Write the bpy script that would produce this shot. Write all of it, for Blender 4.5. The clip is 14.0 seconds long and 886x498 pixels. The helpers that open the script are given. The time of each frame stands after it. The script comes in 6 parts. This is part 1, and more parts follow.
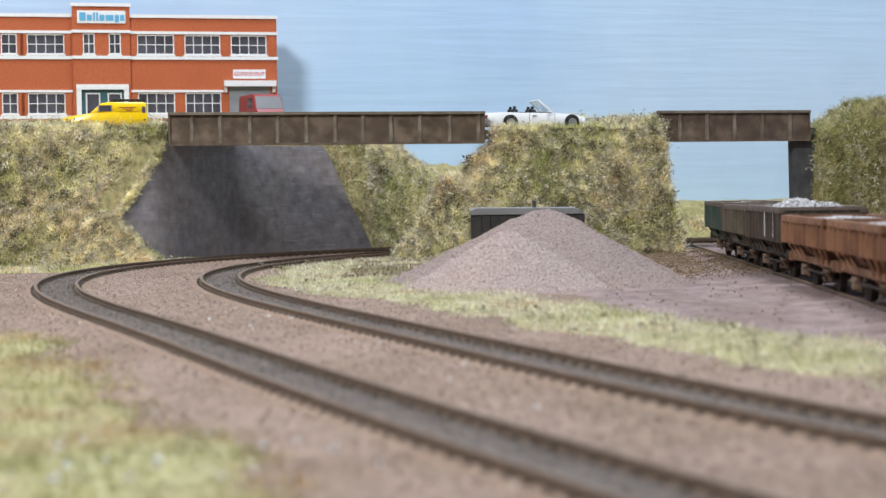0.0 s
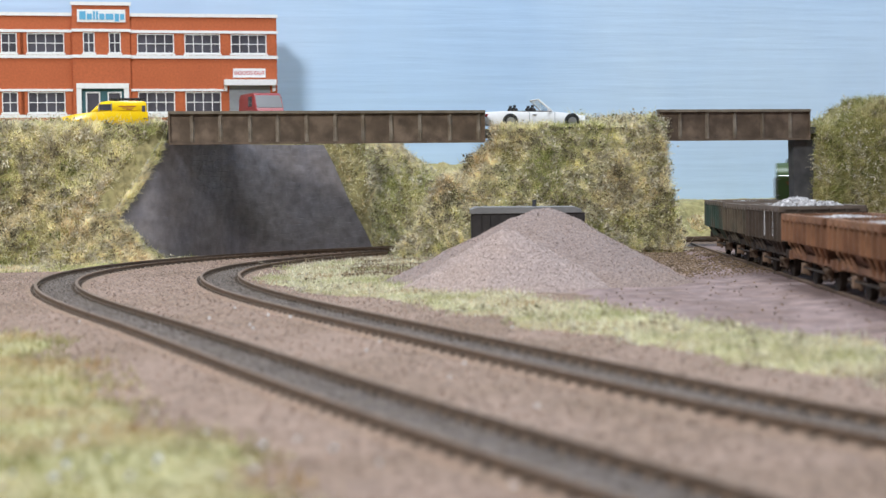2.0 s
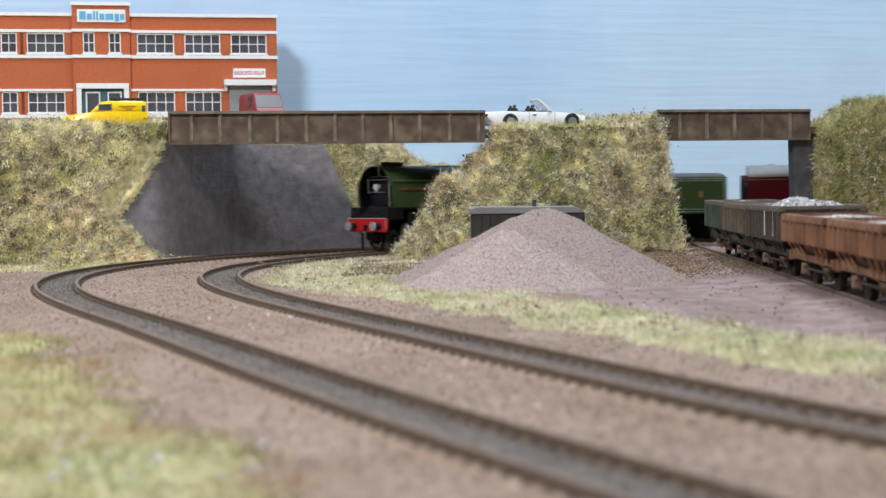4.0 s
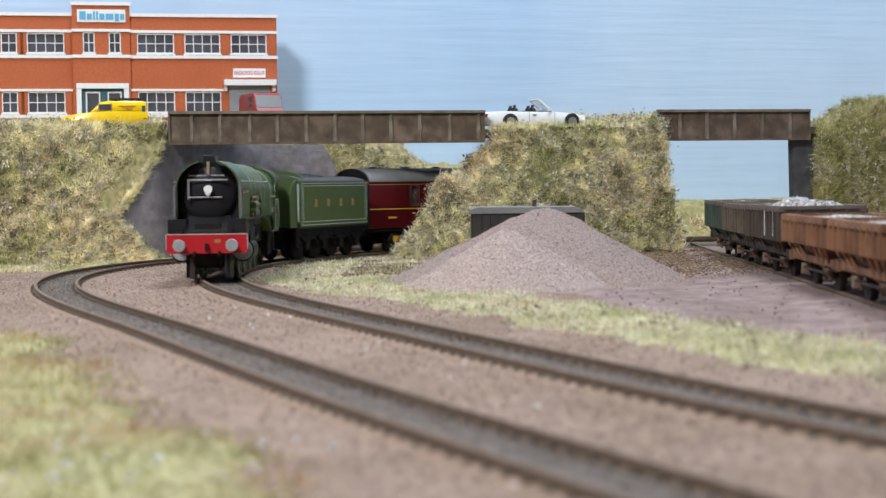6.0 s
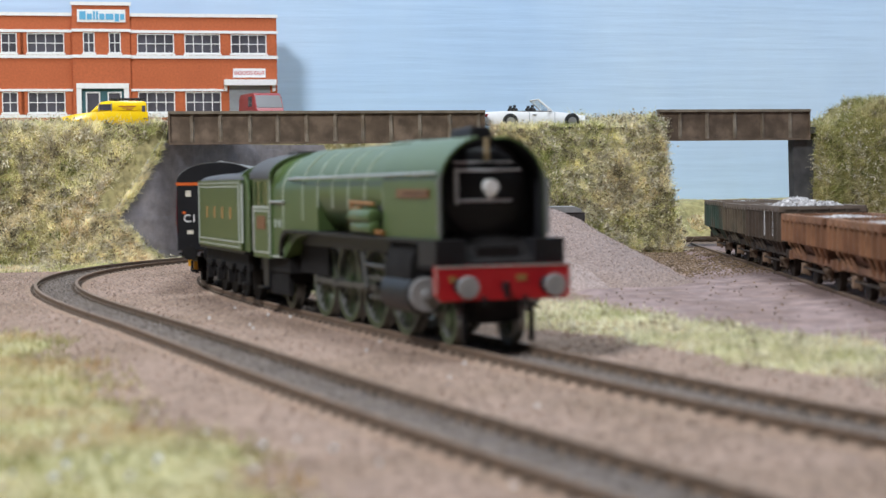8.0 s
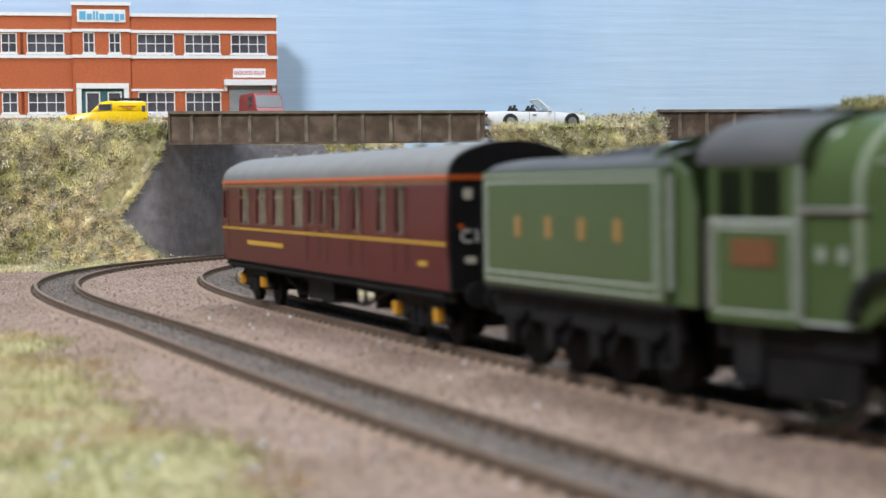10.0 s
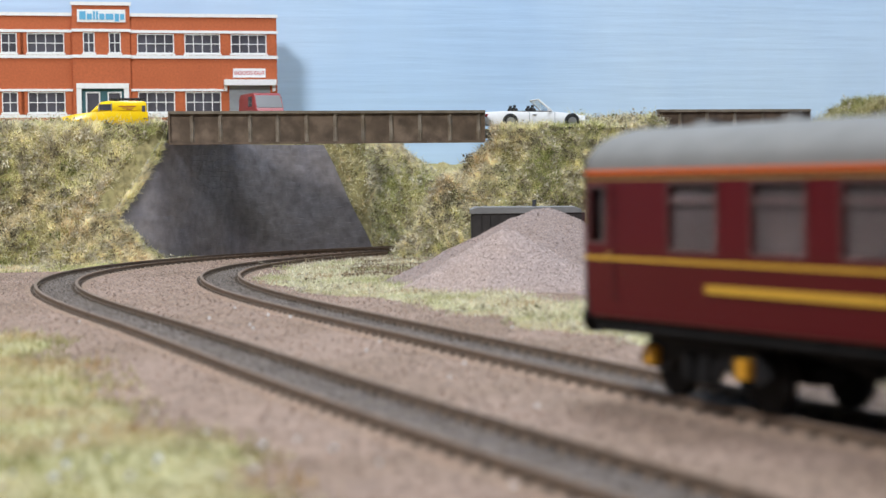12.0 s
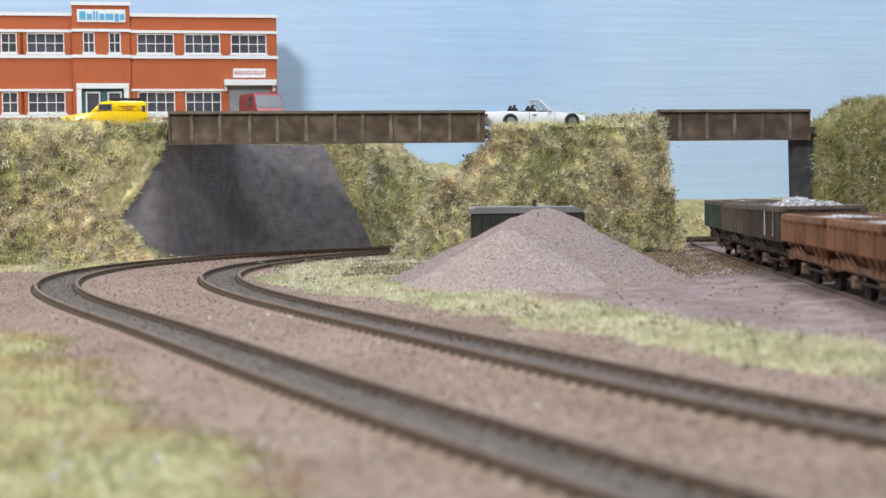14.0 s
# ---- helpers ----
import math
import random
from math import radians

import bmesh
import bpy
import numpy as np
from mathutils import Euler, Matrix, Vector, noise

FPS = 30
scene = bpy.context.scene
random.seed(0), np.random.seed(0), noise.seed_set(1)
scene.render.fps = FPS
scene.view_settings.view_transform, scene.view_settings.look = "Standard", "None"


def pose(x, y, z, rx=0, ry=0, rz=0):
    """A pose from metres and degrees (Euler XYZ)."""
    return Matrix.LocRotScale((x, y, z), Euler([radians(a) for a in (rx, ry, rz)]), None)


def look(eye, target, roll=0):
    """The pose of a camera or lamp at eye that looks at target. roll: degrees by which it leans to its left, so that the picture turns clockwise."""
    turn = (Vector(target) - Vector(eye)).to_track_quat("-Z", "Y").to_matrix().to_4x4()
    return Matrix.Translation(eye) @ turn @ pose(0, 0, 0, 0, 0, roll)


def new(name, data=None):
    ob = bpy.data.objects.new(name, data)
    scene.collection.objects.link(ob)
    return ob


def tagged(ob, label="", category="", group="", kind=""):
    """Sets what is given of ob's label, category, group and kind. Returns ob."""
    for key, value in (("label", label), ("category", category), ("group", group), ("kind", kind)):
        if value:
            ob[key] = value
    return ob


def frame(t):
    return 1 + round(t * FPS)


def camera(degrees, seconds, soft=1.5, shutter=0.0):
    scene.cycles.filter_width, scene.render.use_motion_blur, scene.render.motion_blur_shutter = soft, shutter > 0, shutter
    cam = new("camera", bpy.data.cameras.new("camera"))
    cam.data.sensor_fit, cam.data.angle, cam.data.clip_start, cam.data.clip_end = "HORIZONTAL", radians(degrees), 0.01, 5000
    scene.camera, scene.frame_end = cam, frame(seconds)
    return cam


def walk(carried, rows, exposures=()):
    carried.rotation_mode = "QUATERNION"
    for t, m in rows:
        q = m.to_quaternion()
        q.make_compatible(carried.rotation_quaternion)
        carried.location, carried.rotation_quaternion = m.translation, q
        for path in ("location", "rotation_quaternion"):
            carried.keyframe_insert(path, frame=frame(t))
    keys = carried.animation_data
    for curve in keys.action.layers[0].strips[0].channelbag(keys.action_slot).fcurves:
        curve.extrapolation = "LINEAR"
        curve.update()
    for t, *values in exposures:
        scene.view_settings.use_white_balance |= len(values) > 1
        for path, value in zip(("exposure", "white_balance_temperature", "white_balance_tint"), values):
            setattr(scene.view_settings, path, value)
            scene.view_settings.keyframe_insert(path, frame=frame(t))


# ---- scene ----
# Everything below is laid out in millimetres of the model railway (4 mm to the foot); MM turns them into metres.
MM = 0.001


def at(x, y, z=0.0, rz=0.0):
    return pose(x * MM, y * MM, z * MM, 0, 0, rz)


# ---- camera ----
EYE = Vector((0, 0, 40.63 * MM))


def gaze(pitch, roll):
    return look(EYE, EYE + Vector((0, math.cos(pitch), -math.sin(pitch))), roll)


cam = camera(28.2, 14.0, soft=1.35, shutter=0.5)
cam.data.dof.use_dof = True
cam.data.dof.focus_distance = 1.0
cam.data.dof.aperture_fstop = 28
walk(cam, [(0.0, gaze(0.0358, -0.797)), (1.6, gaze(0.0358, -0.797)), (2.0, gaze(0.0364, -0.797)), (14.0, gaze(0.0364, -0.797))])
scene.view_settings.exposure = -0.07

# ---- light: a dim room and two ceiling lamps over the layout ----
world = bpy.data.worlds.new("room_light")
scene.world = world
world.use_nodes = True
world.node_tree.nodes["Background"].inputs[0].default_value = (0.86, 0.93, 1.0, 1)
world.node_tree.nodes["Background"].inputs[1].default_value = 0.55


def area(name, where, target, size, power, color):
    d = bpy.data.lights.new(name, "AREA")
    d.energy, d.color, d.shape, d.size, d.size_y = power, color, "RECTANGLE", size[0], size[1]
    ob = new(name, d)
    ob.matrix_world = look(Vector(where), Vector(target))
    return ob


area("lamp_key", (-0.48, 0.08, 0.84), (-0.1, 1.15, 0.05), (0.22, 0.22), 14.8, (0.94, 0.97, 1.03))
area("ceiling_lamp", (0.24, 0.84, 1.45), (-0.08, 0.95, 0.0), (0.6, 0.45), 22.0, (0.83, 0.93, 1.03))


# ---- materials ----
def mat(name, color, rough=0.6, metal=0.0, var=0.18, scale=400.0, bump=0.0, bump_scale=None, stretch=None, second=None, second_scale=60.0,
        second_amount=0.5, spec=0.4, island=0.0, random_object=0.0):
    """A surface with grain at one scale, stains or a second colour at a larger one, and fine relief."""
    m = bpy.data.materials.new(name)
    m.use_nodes = True
    nt = m.node_tree
    n, link = nt.nodes, nt.links.new
    b = n["Principled BSDF"]
    b.inputs["Roughness"].default_value = rough
    b.inputs["Metallic"].default_value = metal
    b.inputs["Specular IOR Level"].default_value = spec
    tc = n.new("ShaderNodeTexCoord")
    na = n.new("ShaderNodeTexNoise")
    na.inputs["Scale"].default_value, na.inputs["Detail"].default_value = scale, 5
    link(tc.outputs["Object"], na.inputs["Vector"])
    ra = n.new("ShaderNodeMapRange")
    ra.inputs[1].default_value, ra.inputs[2].default_value = 0.3, 0.7
    ra.inputs[3].default_value, ra.inputs[4].default_value = 1 - var, 1 + var
    link(na.outputs["Fac"], ra.inputs[0])
    base = n.new("ShaderNodeMix")
    base.data_type = "RGBA"
    base.inputs[6].default_value = (*color, 1)
    base.inputs[7].default_value = (*(second or color), 1)
    nb = n.new("ShaderNodeTexNoise")
    nb.inputs["Scale"].default_value, nb.inputs["Detail"].default_value = second_scale, 4
    link(tc.outputs["Object"], nb.inputs["Vector"])
    rb = n.new("ShaderNodeMapRange")
    rb.inputs[1].default_value, rb.inputs[2].default_value = 0.42, 0.62
    rb.inputs[3].default_value, rb.inputs[4].default_value = 0.0, second_amount
    link(nb.outputs["Fac"], rb.inputs[0])
    link(rb.outputs[0], base.inputs[0])
    gain = n.new("ShaderNodeMix")
    gain.data_type, gain.blend_type = "RGBA", "MULTIPLY"
    gain.inputs[0].default_value = 1
    link(base.outputs[2], gain.inputs[6])
    last = ra.outputs[0]
    for amount, node, out in ((island, "ShaderNodeNewGeometry", "Random Per Island"), (random_object, "ShaderNodeObjectInfo", "Random")):
        if amount:
            g = n.new(node)
            r = n.new("ShaderNodeMapRange")
            r.inputs[3].default_value, r.inputs[4].default_value = 1 - amount, 1 + amount
            link(g.outputs[out], r.inputs[0])
            mu = n.new("ShaderNodeMath")
            mu.operation = "MULTIPLY"
            link(last, mu.inputs[0]), link(r.outputs[0], mu.inputs[1])
            last = mu.outputs[0]
    link(last, gain.inputs[7])
    link(gain.outputs[2], b.inputs["Base Color"])
    if bump:
        bm_ = n.new("ShaderNodeBump")
        bm_.inputs["Strength"].default_value, bm_.inputs["Distance"].default_value = bump, 0.001
        nc = n.new("ShaderNodeTexNoise")
        nc.inputs["Scale"].default_value, nc.inputs["Detail"].default_value = bump_scale or scale, 6
        if stretch:
            mp = n.new("ShaderNodeMapping")
            mp.inputs["Scale"].default_value = stretch
            link(tc.outputs["Object"], mp.inputs["Vector"]), link(mp.outputs[0], nc.inputs["Vector"])
        else:
            link(tc.outputs["Object"], nc.inputs["Vector"])
        link(nc.outputs["Fac"], bm_.inputs["Height"])
        link(bm_.outputs[0], b.inputs["Normal"])
    return m


def foliage(name, colors, patch=18.0, rough=0.75, mottle=170.0):
    """Fibres or leaves: a run of colours picked piece by piece, drifting in patches over the ground, mottled light and dark."""
    m = bpy.data.materials.new(name)
    m.use_nodes = True
    n, link = m.node_tree.nodes, m.node_tree.links.new
    b = n["Principled BSDF"]
    b.inputs["Roughness"].default_value = rough
    b.inputs["Specular IOR Level"].default_value = 0.25
    g, tc, no = n.new("ShaderNodeNewGeometry"), n.new("ShaderNodeTexCoord"), n.new("ShaderNodeTexNoise")
    no.inputs["Scale"].default_value, no.inputs["Detail"].default_value = patch, 3
    link(tc.outputs["Object"], no.inputs["Vector"])
    r = n.new("ShaderNodeMapRange")
    r.inputs[1].default_value, r.inputs[2].default_value, r.inputs[3].default_value, r.inputs[4].default_value = 0.3, 0.7, -0.42, 0.66
    link(no.outputs["Fac"], r.inputs[0])
    a = n.new("ShaderNodeMath")
    a.operation = "MULTIPLY_ADD"
    a.inputs[1].default_value = 0.55
    link(g.outputs["Random Per Island"], a.inputs[0]), link(r.outputs[0], a.inputs[2])
    ramp = n.new("ShaderNodeValToRGB")
    while len(ramp.color_ramp.elements) < len(colors):
        ramp.color_ramp.elements.new(0.5)
    for i, (e, c) in enumerate(zip(ramp.color_ramp.elements, colors)):
        e.position, e.color = i / (len(colors) - 1), (*c, 1)
    link(a.outputs[0], ramp.inputs[0])
    fine, fr, tint = n.new("ShaderNodeTexNoise"), n.new("ShaderNodeMapRange"), n.new("ShaderNodeMix")
    fine.inputs["Scale"].default_value, fine.inputs["Detail"].default_value = mottle, 4
    link(tc.outputs["Object"], fine.inputs["Vector"])
    fr.inputs[1].default_value, fr.inputs[2].default_value, fr.inputs[3].default_value, fr.inputs[4].default_value = 0.34, 0.62, 0.76, 1.34
    link(fine.outputs["Fac"], fr.inputs[0])
    tint.data_type, tint.blend_type = "RGBA", "MULTIPLY"
    tint.inputs[0].default_value = 1
    link(ramp.outputs[0], tint.inputs[6]), link(fr.outputs[0], tint.inputs[7])
    link(tint.outputs[2], b.inputs["Base Color"])
    tr, mix = n.new("ShaderNodeBsdfTranslucent"), n.new("ShaderNodeMixShader")
    mix.inputs[0].default_value = 0.4
    link(tint.outputs[2], tr.inputs[0])
    link(b.outputs[0], mix.inputs[1]), link(tr.outputs[0], mix.inputs[2])
    link(mix.outputs[0], n["Material Output"].inputs[0])
    return m


M_gravel = mat("pink_gravel", (0.285, 0.20, 0.155), 0.95, var=0.42, scale=420, bump=0.9, bump_scale=500, second=(0.205, 0.14, 0.098), second_scale=17, second_amount=0.8)
M_edge = mat("brown_track_edge", (0.26, 0.175, 0.125), 0.95, var=0.35, scale=700, bump=0.6, second=(0.26, 0.19, 0.14), second_scale=60)
M_glass_dark = mat("dark_glazing", (0.085, 0.08, 0.095), 0.12, var=0.3, scale=60, spec=0.6)
M_signblue = mat("sky_blue_lettering", (0.12, 0.40, 0.62), 0.6, var=0.03)
M_signred = mat("red_lettering", (0.55, 0.03, 0.05), 0.6, var=0.03)
M_shutter = mat("grey_shutter", (0.32, 0.34, 0.36), 0.5, var=0.06)
M_vanred = mat("faded_red_van_paint", (0.30, 0.045, 0.05), 0.35, var=0.06)
M_rubber = mat("black_rubber", (0.02, 0.02, 0.02), 0.8)
M_silver = mat("bright_steel", (0.62, 0.62, 0.63), 0.3, 0.85, var=0.06)
M_teal = mat("teal_door_paint", (0.05, 0.13, 0.15), 0.45, var=0.06)
M_stone = mat("pale_ballast_load", (0.48, 0.46, 0.46), 0.9, var=0.2, island=0.35)
M_pebble = mat("loose_gravel", (0.35, 0.255, 0.205), 0.9, var=0.2, island=0.42)
M_ballast = mat("grey_ballast", (0.135, 0.112, 0.104), 0.9, var=0.5, scale=500, bump=1.0, bump_scale=420, second=(0.185, 0.155, 0.145), second_scale=45, second_amount=0.9)
M_rail = mat("rusty_rail", (0.19, 0.13, 0.09), 0.6, 0.1, var=0.2, scale=300)
M_railtop = mat("worn_rail_head", (0.30, 0.26, 0.23), 0.35, 0.8, var=0.2, scale=200)
M_sleeper = mat("dark_sleeper", (0.12, 0.092, 0.07), 0.85, var=0.3, scale=600, bump=0.3, random_object=0.25)
M_mud = mat("dried_mud", (0.26, 0.185, 0.172), 0.8, var=0.32, scale=170, bump=1.0, bump_scale=90, stretch=(0.5, 1.6, 1), second=(0.18, 0.118, 0.098), second_scale=26, second_amount=0.8)
M_earth = mat("hill_earth", (0.36, 0.30, 0.14), 0.95, var=0.35, scale=250, bump=0.8, bump_scale=250, second=(0.29, 0.27, 0.11), second_scale=30)
M_heap = mat("heap_gravel", (0.26, 0.2, 0.18), 0.95, var=0.3, scale=900, bump=0.7, bump_scale=900, second=(0.31, 0.225, 0.18), second_scale=30)
M_girder = mat("brown_girder_paint", (0.112, 0.078, 0.052), 0.55, var=0.32, scale=120, bump=0.3, second=(0.175, 0.125, 0.088), second_scale=60, second_amount=0.8)
M_plaster = mat("grey_painted_plaster", (0.17, 0.15, 0.16), 0.55, var=0.18, scale=200, bump=0.5, bump_scale=140, second=(0.21, 0.19, 0.20), second_scale=40)
M_abut = mat("grey_scribed_plaster", (0.25, 0.225, 0.235), 0.32, spec=0.6, var=0.25, scale=160, bump=0.9, bump_scale=110, second=(0.26, 0.22, 0.20), second_scale=24, second_amount=0.6)
M_brick = mat("red_brick_print", (0.47, 0.115, 0.04), 0.7, var=0.12, scale=700, second=(0.42, 0.10, 0.035), second_scale=30)
M_white = mat("white_trim", (0.80, 0.79, 0.78), 0.6, var=0.05)
M_road = mat("road_card", (0.13, 0.125, 0.12), 0.9, var=0.15, scale=300)
M_sky = mat("painted_sky", (0.465, 0.625, 0.825), 0.42, var=0.03, scale=20, bump=0.5, bump_scale=60, stretch=(0.12, 1, 2.2), second=(0.62, 0.75, 0.875), second_scale=2.2, second_amount=0.9)
M_green = mat("apple_green_paint", (0.064, 0.10, 0.034), 0.34, spec=0.35, var=0.06, scale=60)
M_black = mat("satin_black_paint", (0.014, 0.014, 0.016), 0.45, spec=0.22, var=0.2, scale=120)
M_red = mat("signal_red_paint", (0.46, 0.012, 0.018), 0.4, var=0.06)
M_maroon = mat("maroon_paint", (0.092, 0.006, 0.009), 0.36, spec=0.2, var=0.06, scale=60)
M_roof = mat("grey_roof_paint", (0.2, 0.197, 0.19), 0.6, var=0.1, scale=150)
M_wagon_rust = mat("rusty_brown_wagon", (0.25, 0.125, 0.066), 0.75, var=0.25, scale=130, second=(0.15, 0.07, 0.04), second_scale=40, second_amount=0.9)
M_wagon_dark = mat("weathered_dark_wagon", (0.07, 0.05, 0.036), 0.75, var=0.25, scale=130, second=(0.085, 0.07, 0.055), second_scale=45)
M_wagon_green = mat("weathered_green_wagon", (0.045, 0.075, 0.056), 0.75, var=0.25, scale=130, second=(0.11, 0.08, 0.055), second_scale=45, second_amount=0.9)
M_wagon_olive = mat("weathered_olive_wagon", (0.12, 0.092, 0.062), 0.75, var=0.3, scale=130, second=(0.075, 0.072, 0.05), second_scale=45, second_amount=0.9)
M_yellow = mat("yellow_car_paint", (0.85, 0.55, 0.01), 0.25, var=0.04)
M_whitepaint = mat("white_car_paint", (0.8, 0.8, 0.8), 0.25, var=0.03)
M_grass = foliage("dry_static_grass", [(0.33, 0.36, 0.13), (0.60, 0.57, 0.26), (0.80, 0.74, 0.45), (0.91, 0.86, 0.68), (0.76, 0.62, 0.39), (0.53, 0.38, 0.20)], patch=22)
M_pale_grass = foliage("pale_static_grass", [(0.40, 0.40, 0.20), (0.56, 0.53, 0.33), (0.70, 0.66, 0.49), (0.80, 0.77, 0.64), (0.56, 0.43, 0.28), (0.42, 0.30, 0.18)], patch=22)
M_olive_grass = foliage("olive_static_grass", [(0.17, 0.19, 0.05), (0.32, 0.31, 0.10), (0.44, 0.40, 0.18), (0.58, 0.52, 0.33), (0.34, 0.26, 0.13)], patch=22)
M_rough_grass = foliage("rough_static_grass", [(0.30, 0.30, 0.12), (0.43, 0.39, 0.18), (0.55, 0.48, 0.26), (0.62, 0.55, 0.35), (0.50, 0.35, 0.17), (0.38, 0.25, 0.11)], patch=26)
M_straw = foliage("pale_straw", [(0.60, 0.54, 0.30), (0.80, 0.73, 0.48), (0.90, 0.85, 0.68)], patch=30)
M_turf = mat("matted_turf", (0.40, 0.37, 0.20), 0.95, var=0.3, scale=260, bump=0.8, bump_scale=300, second=(0.32, 0.25, 0.14), second_scale=26, second_amount=0.8)
M_twig = foliage("grey_dried_foliage", [(0.16, 0.13, 0.08), (0.38, 0.32, 0.22), (0.64, 0.57, 0.44), (0.82, 0.77, 0.65), (0.30, 0.24, 0.14)], patch=60)


def scribe(m, course, length, depth):
    """Adds the shallow joints of rough courses to a plastered surface."""
    n, link = m.node_tree.nodes, m.node_tree.links.new
    tc, sep, mul, add, com = (n.new("ShaderNode" + k) for k in ("TexCoord", "SeparateXYZ", "Math", "Math", "CombineXYZ"))
    mul.operation, mul.inputs[1].default_value = "MULTIPLY", 0.5
    br = n.new("ShaderNodeTexBrick")
    br.inputs["Scale"].default_value = 1.0
    br.inputs["Brick Width"].default_value, br.inputs["Row Height"].default_value = length * MM, course * MM
    br.inputs["Mortar Size"].default_value, br.inputs["Mortar Smooth"].default_value = 0.12 * MM, 0.6
    warp, wm = n.new("ShaderNodeTexNoise"), n.new("ShaderNodeMath")
    warp.inputs["Scale"].default_value = 90
    wm.operation, wm.inputs[1].default_value = "MULTIPLY_ADD", 0.007
    link(tc.outputs["Object"], sep.inputs[0]), link(tc.outputs["Object"], warp.inputs["Vector"])
    link(sep.outputs[1], mul.inputs[0]), link(sep.outputs[0], add.inputs[0]), link(mul.outputs[0], add.inputs[1])
    link(warp.outputs["Fac"], wm.inputs[0]), link(sep.outputs[2], wm.inputs[2])
    link(add.outputs[0], com.inputs[0]), link(wm.outputs[0], com.inputs[1])
    link(com.outputs[0], br.inputs["Vector"])
    bump = n.new("ShaderNodeBump")
    bump.invert = True
    bump.inputs["Strength"].default_value, bump.inputs["Distance"].default_value = depth, 0.0006
    old = n["Principled BSDF"].inputs["Normal"]
    link(br.outputs["Fac"], bump.inputs["Height"])
    link(old.links[0].from_socket, bump.inputs["Normal"])
    link(bump.outputs[0], old)


scribe(M_abut, 3.4, 11.0, 0.5)


def glass_material():
    m = bpy.data.materials.new("clear_glazing")
    m.use_nodes = True
    b = m.node_tree.nodes["Principled BSDF"]
    b.inputs["Base Color"].default_value, b.inputs["Roughness"].default_value = (0.93, 0.95, 0.95, 1), 0.05
    b.inputs["Transmission Weight"].default_value, b.inputs["IOR"].default_value = 1.0, 1.15
    return m


M_glass = glass_material()


# ---- building helpers ----
def part(name, bm, material, parent=None, label="", m=None, smooth=False, bevel=0.0):
    """Links a bmesh in millimetres as one mesh object under a thing or a part."""
    if bevel:
        sharp = [e for e in bm.edges if len(e.link_faces) == 2 and e.calc_face_angle() > 0.6]
        bmesh.ops.bevel(bm, geom=sharp, offset=bevel, segments=2, affect="EDGES", profile=0.5, clamp_overlap=True)
    bmesh.ops.scale(bm, vec=(MM, MM, MM), verts=bm.verts)
    me = bpy.data.meshes.new(name)
    bm.normal_update()
    bm.to_mesh(me)
    bm.free()
    for one in material if isinstance(material, (list, tuple)) else (material,):
        me.materials.append(one)
    if smooth:
        me.polygons.foreach_set("use_smooth", [True] * len(me.polygons))
        me.set_sharp_from_angle(angle=radians(40))
    ob = new(name, me)
    ob.parent = parent
    if m is not None:
        ob.matrix_basis = m
    if material is M_glass:
        ob.visible_shadow = False
    if label:
        tagged(ob, label)
    return ob


def thing(name, m, label, category, group="", kind=""):
    return tagged_at(new(name), m, label, category, group, kind)


def tagged_at(ob, m, label, category, group="", kind=""):
    ob.matrix_basis = m
    return tagged(ob, label, category, group, kind)


def box(bm, x0, x1, y0, y1, z0, z1, mi=0):
    v = [bm.verts.new(c) for c in ((x0, y0, z0), (x1, y0, z0), (x1, y1, z0), (x0, y1, z0), (x0, y0, z1), (x1, y0, z1), (x1, y1, z1), (x0, y1, z1))]
    for f in ((3, 2, 1, 0), (4, 5, 6, 7), (0, 1, 5, 4), (1, 2, 6, 5), (2, 3, 7, 6), (3, 0, 4, 7)):
        bm.faces.new([v[i] for i in f]).material_index = mi
    return v


def boxes(*sizes):
    bm = bmesh.new()
    for s in sizes:
        box(bm, *s)
    return bm


def rod(bm, p, q, r, seg=10, r2=None):
    """A round bar from p to q."""
    p, q = Vector(p), Vector(q)
    m = Matrix.Translation((p + q) / 2) @ (q - p).to_track_quat("Z", "Y").to_matrix().to_4x4()
    return bmesh.ops.create_cone(bm, cap_ends=True, segments=seg, radius1=r, radius2=r if r2 is None else r2, depth=(q - p).length, matrix=m)["verts"]


def rods(*bars, seg=10):
    bm = bmesh.new()
    for p, q, r in bars:
        rod(bm, p, q, r, seg)
    return bm


def extrude_profile(profile, x0, x1, axis="x"):
    """A closed outline (a, b) swept along an axis: x gives (x, a, b), y gives (a, y, b), z gives (a, b, z)."""
    bm = bmesh.new()
    put = {"x": lambda s, a, b: (s, a, b), "y": lambda s, a, b: (a, s, b), "z": lambda s, a, b: (a, b, s)}[axis]
    ends = [[bm.verts.new(put(s, a, b)) for a, b in profile] for s in (x0, x1)]
    k = len(profile)
    for i in range(k):
        bm.faces.new((ends[0][i], ends[0][(i + 1) % k], ends[1][(i + 1) % k], ends[1][i]))
    bm.faces.new(ends[0][::-1]), bm.faces.new(ends[1])
    bmesh.ops.recalc_face_normals(bm, faces=bm.faces[:])
    return bm


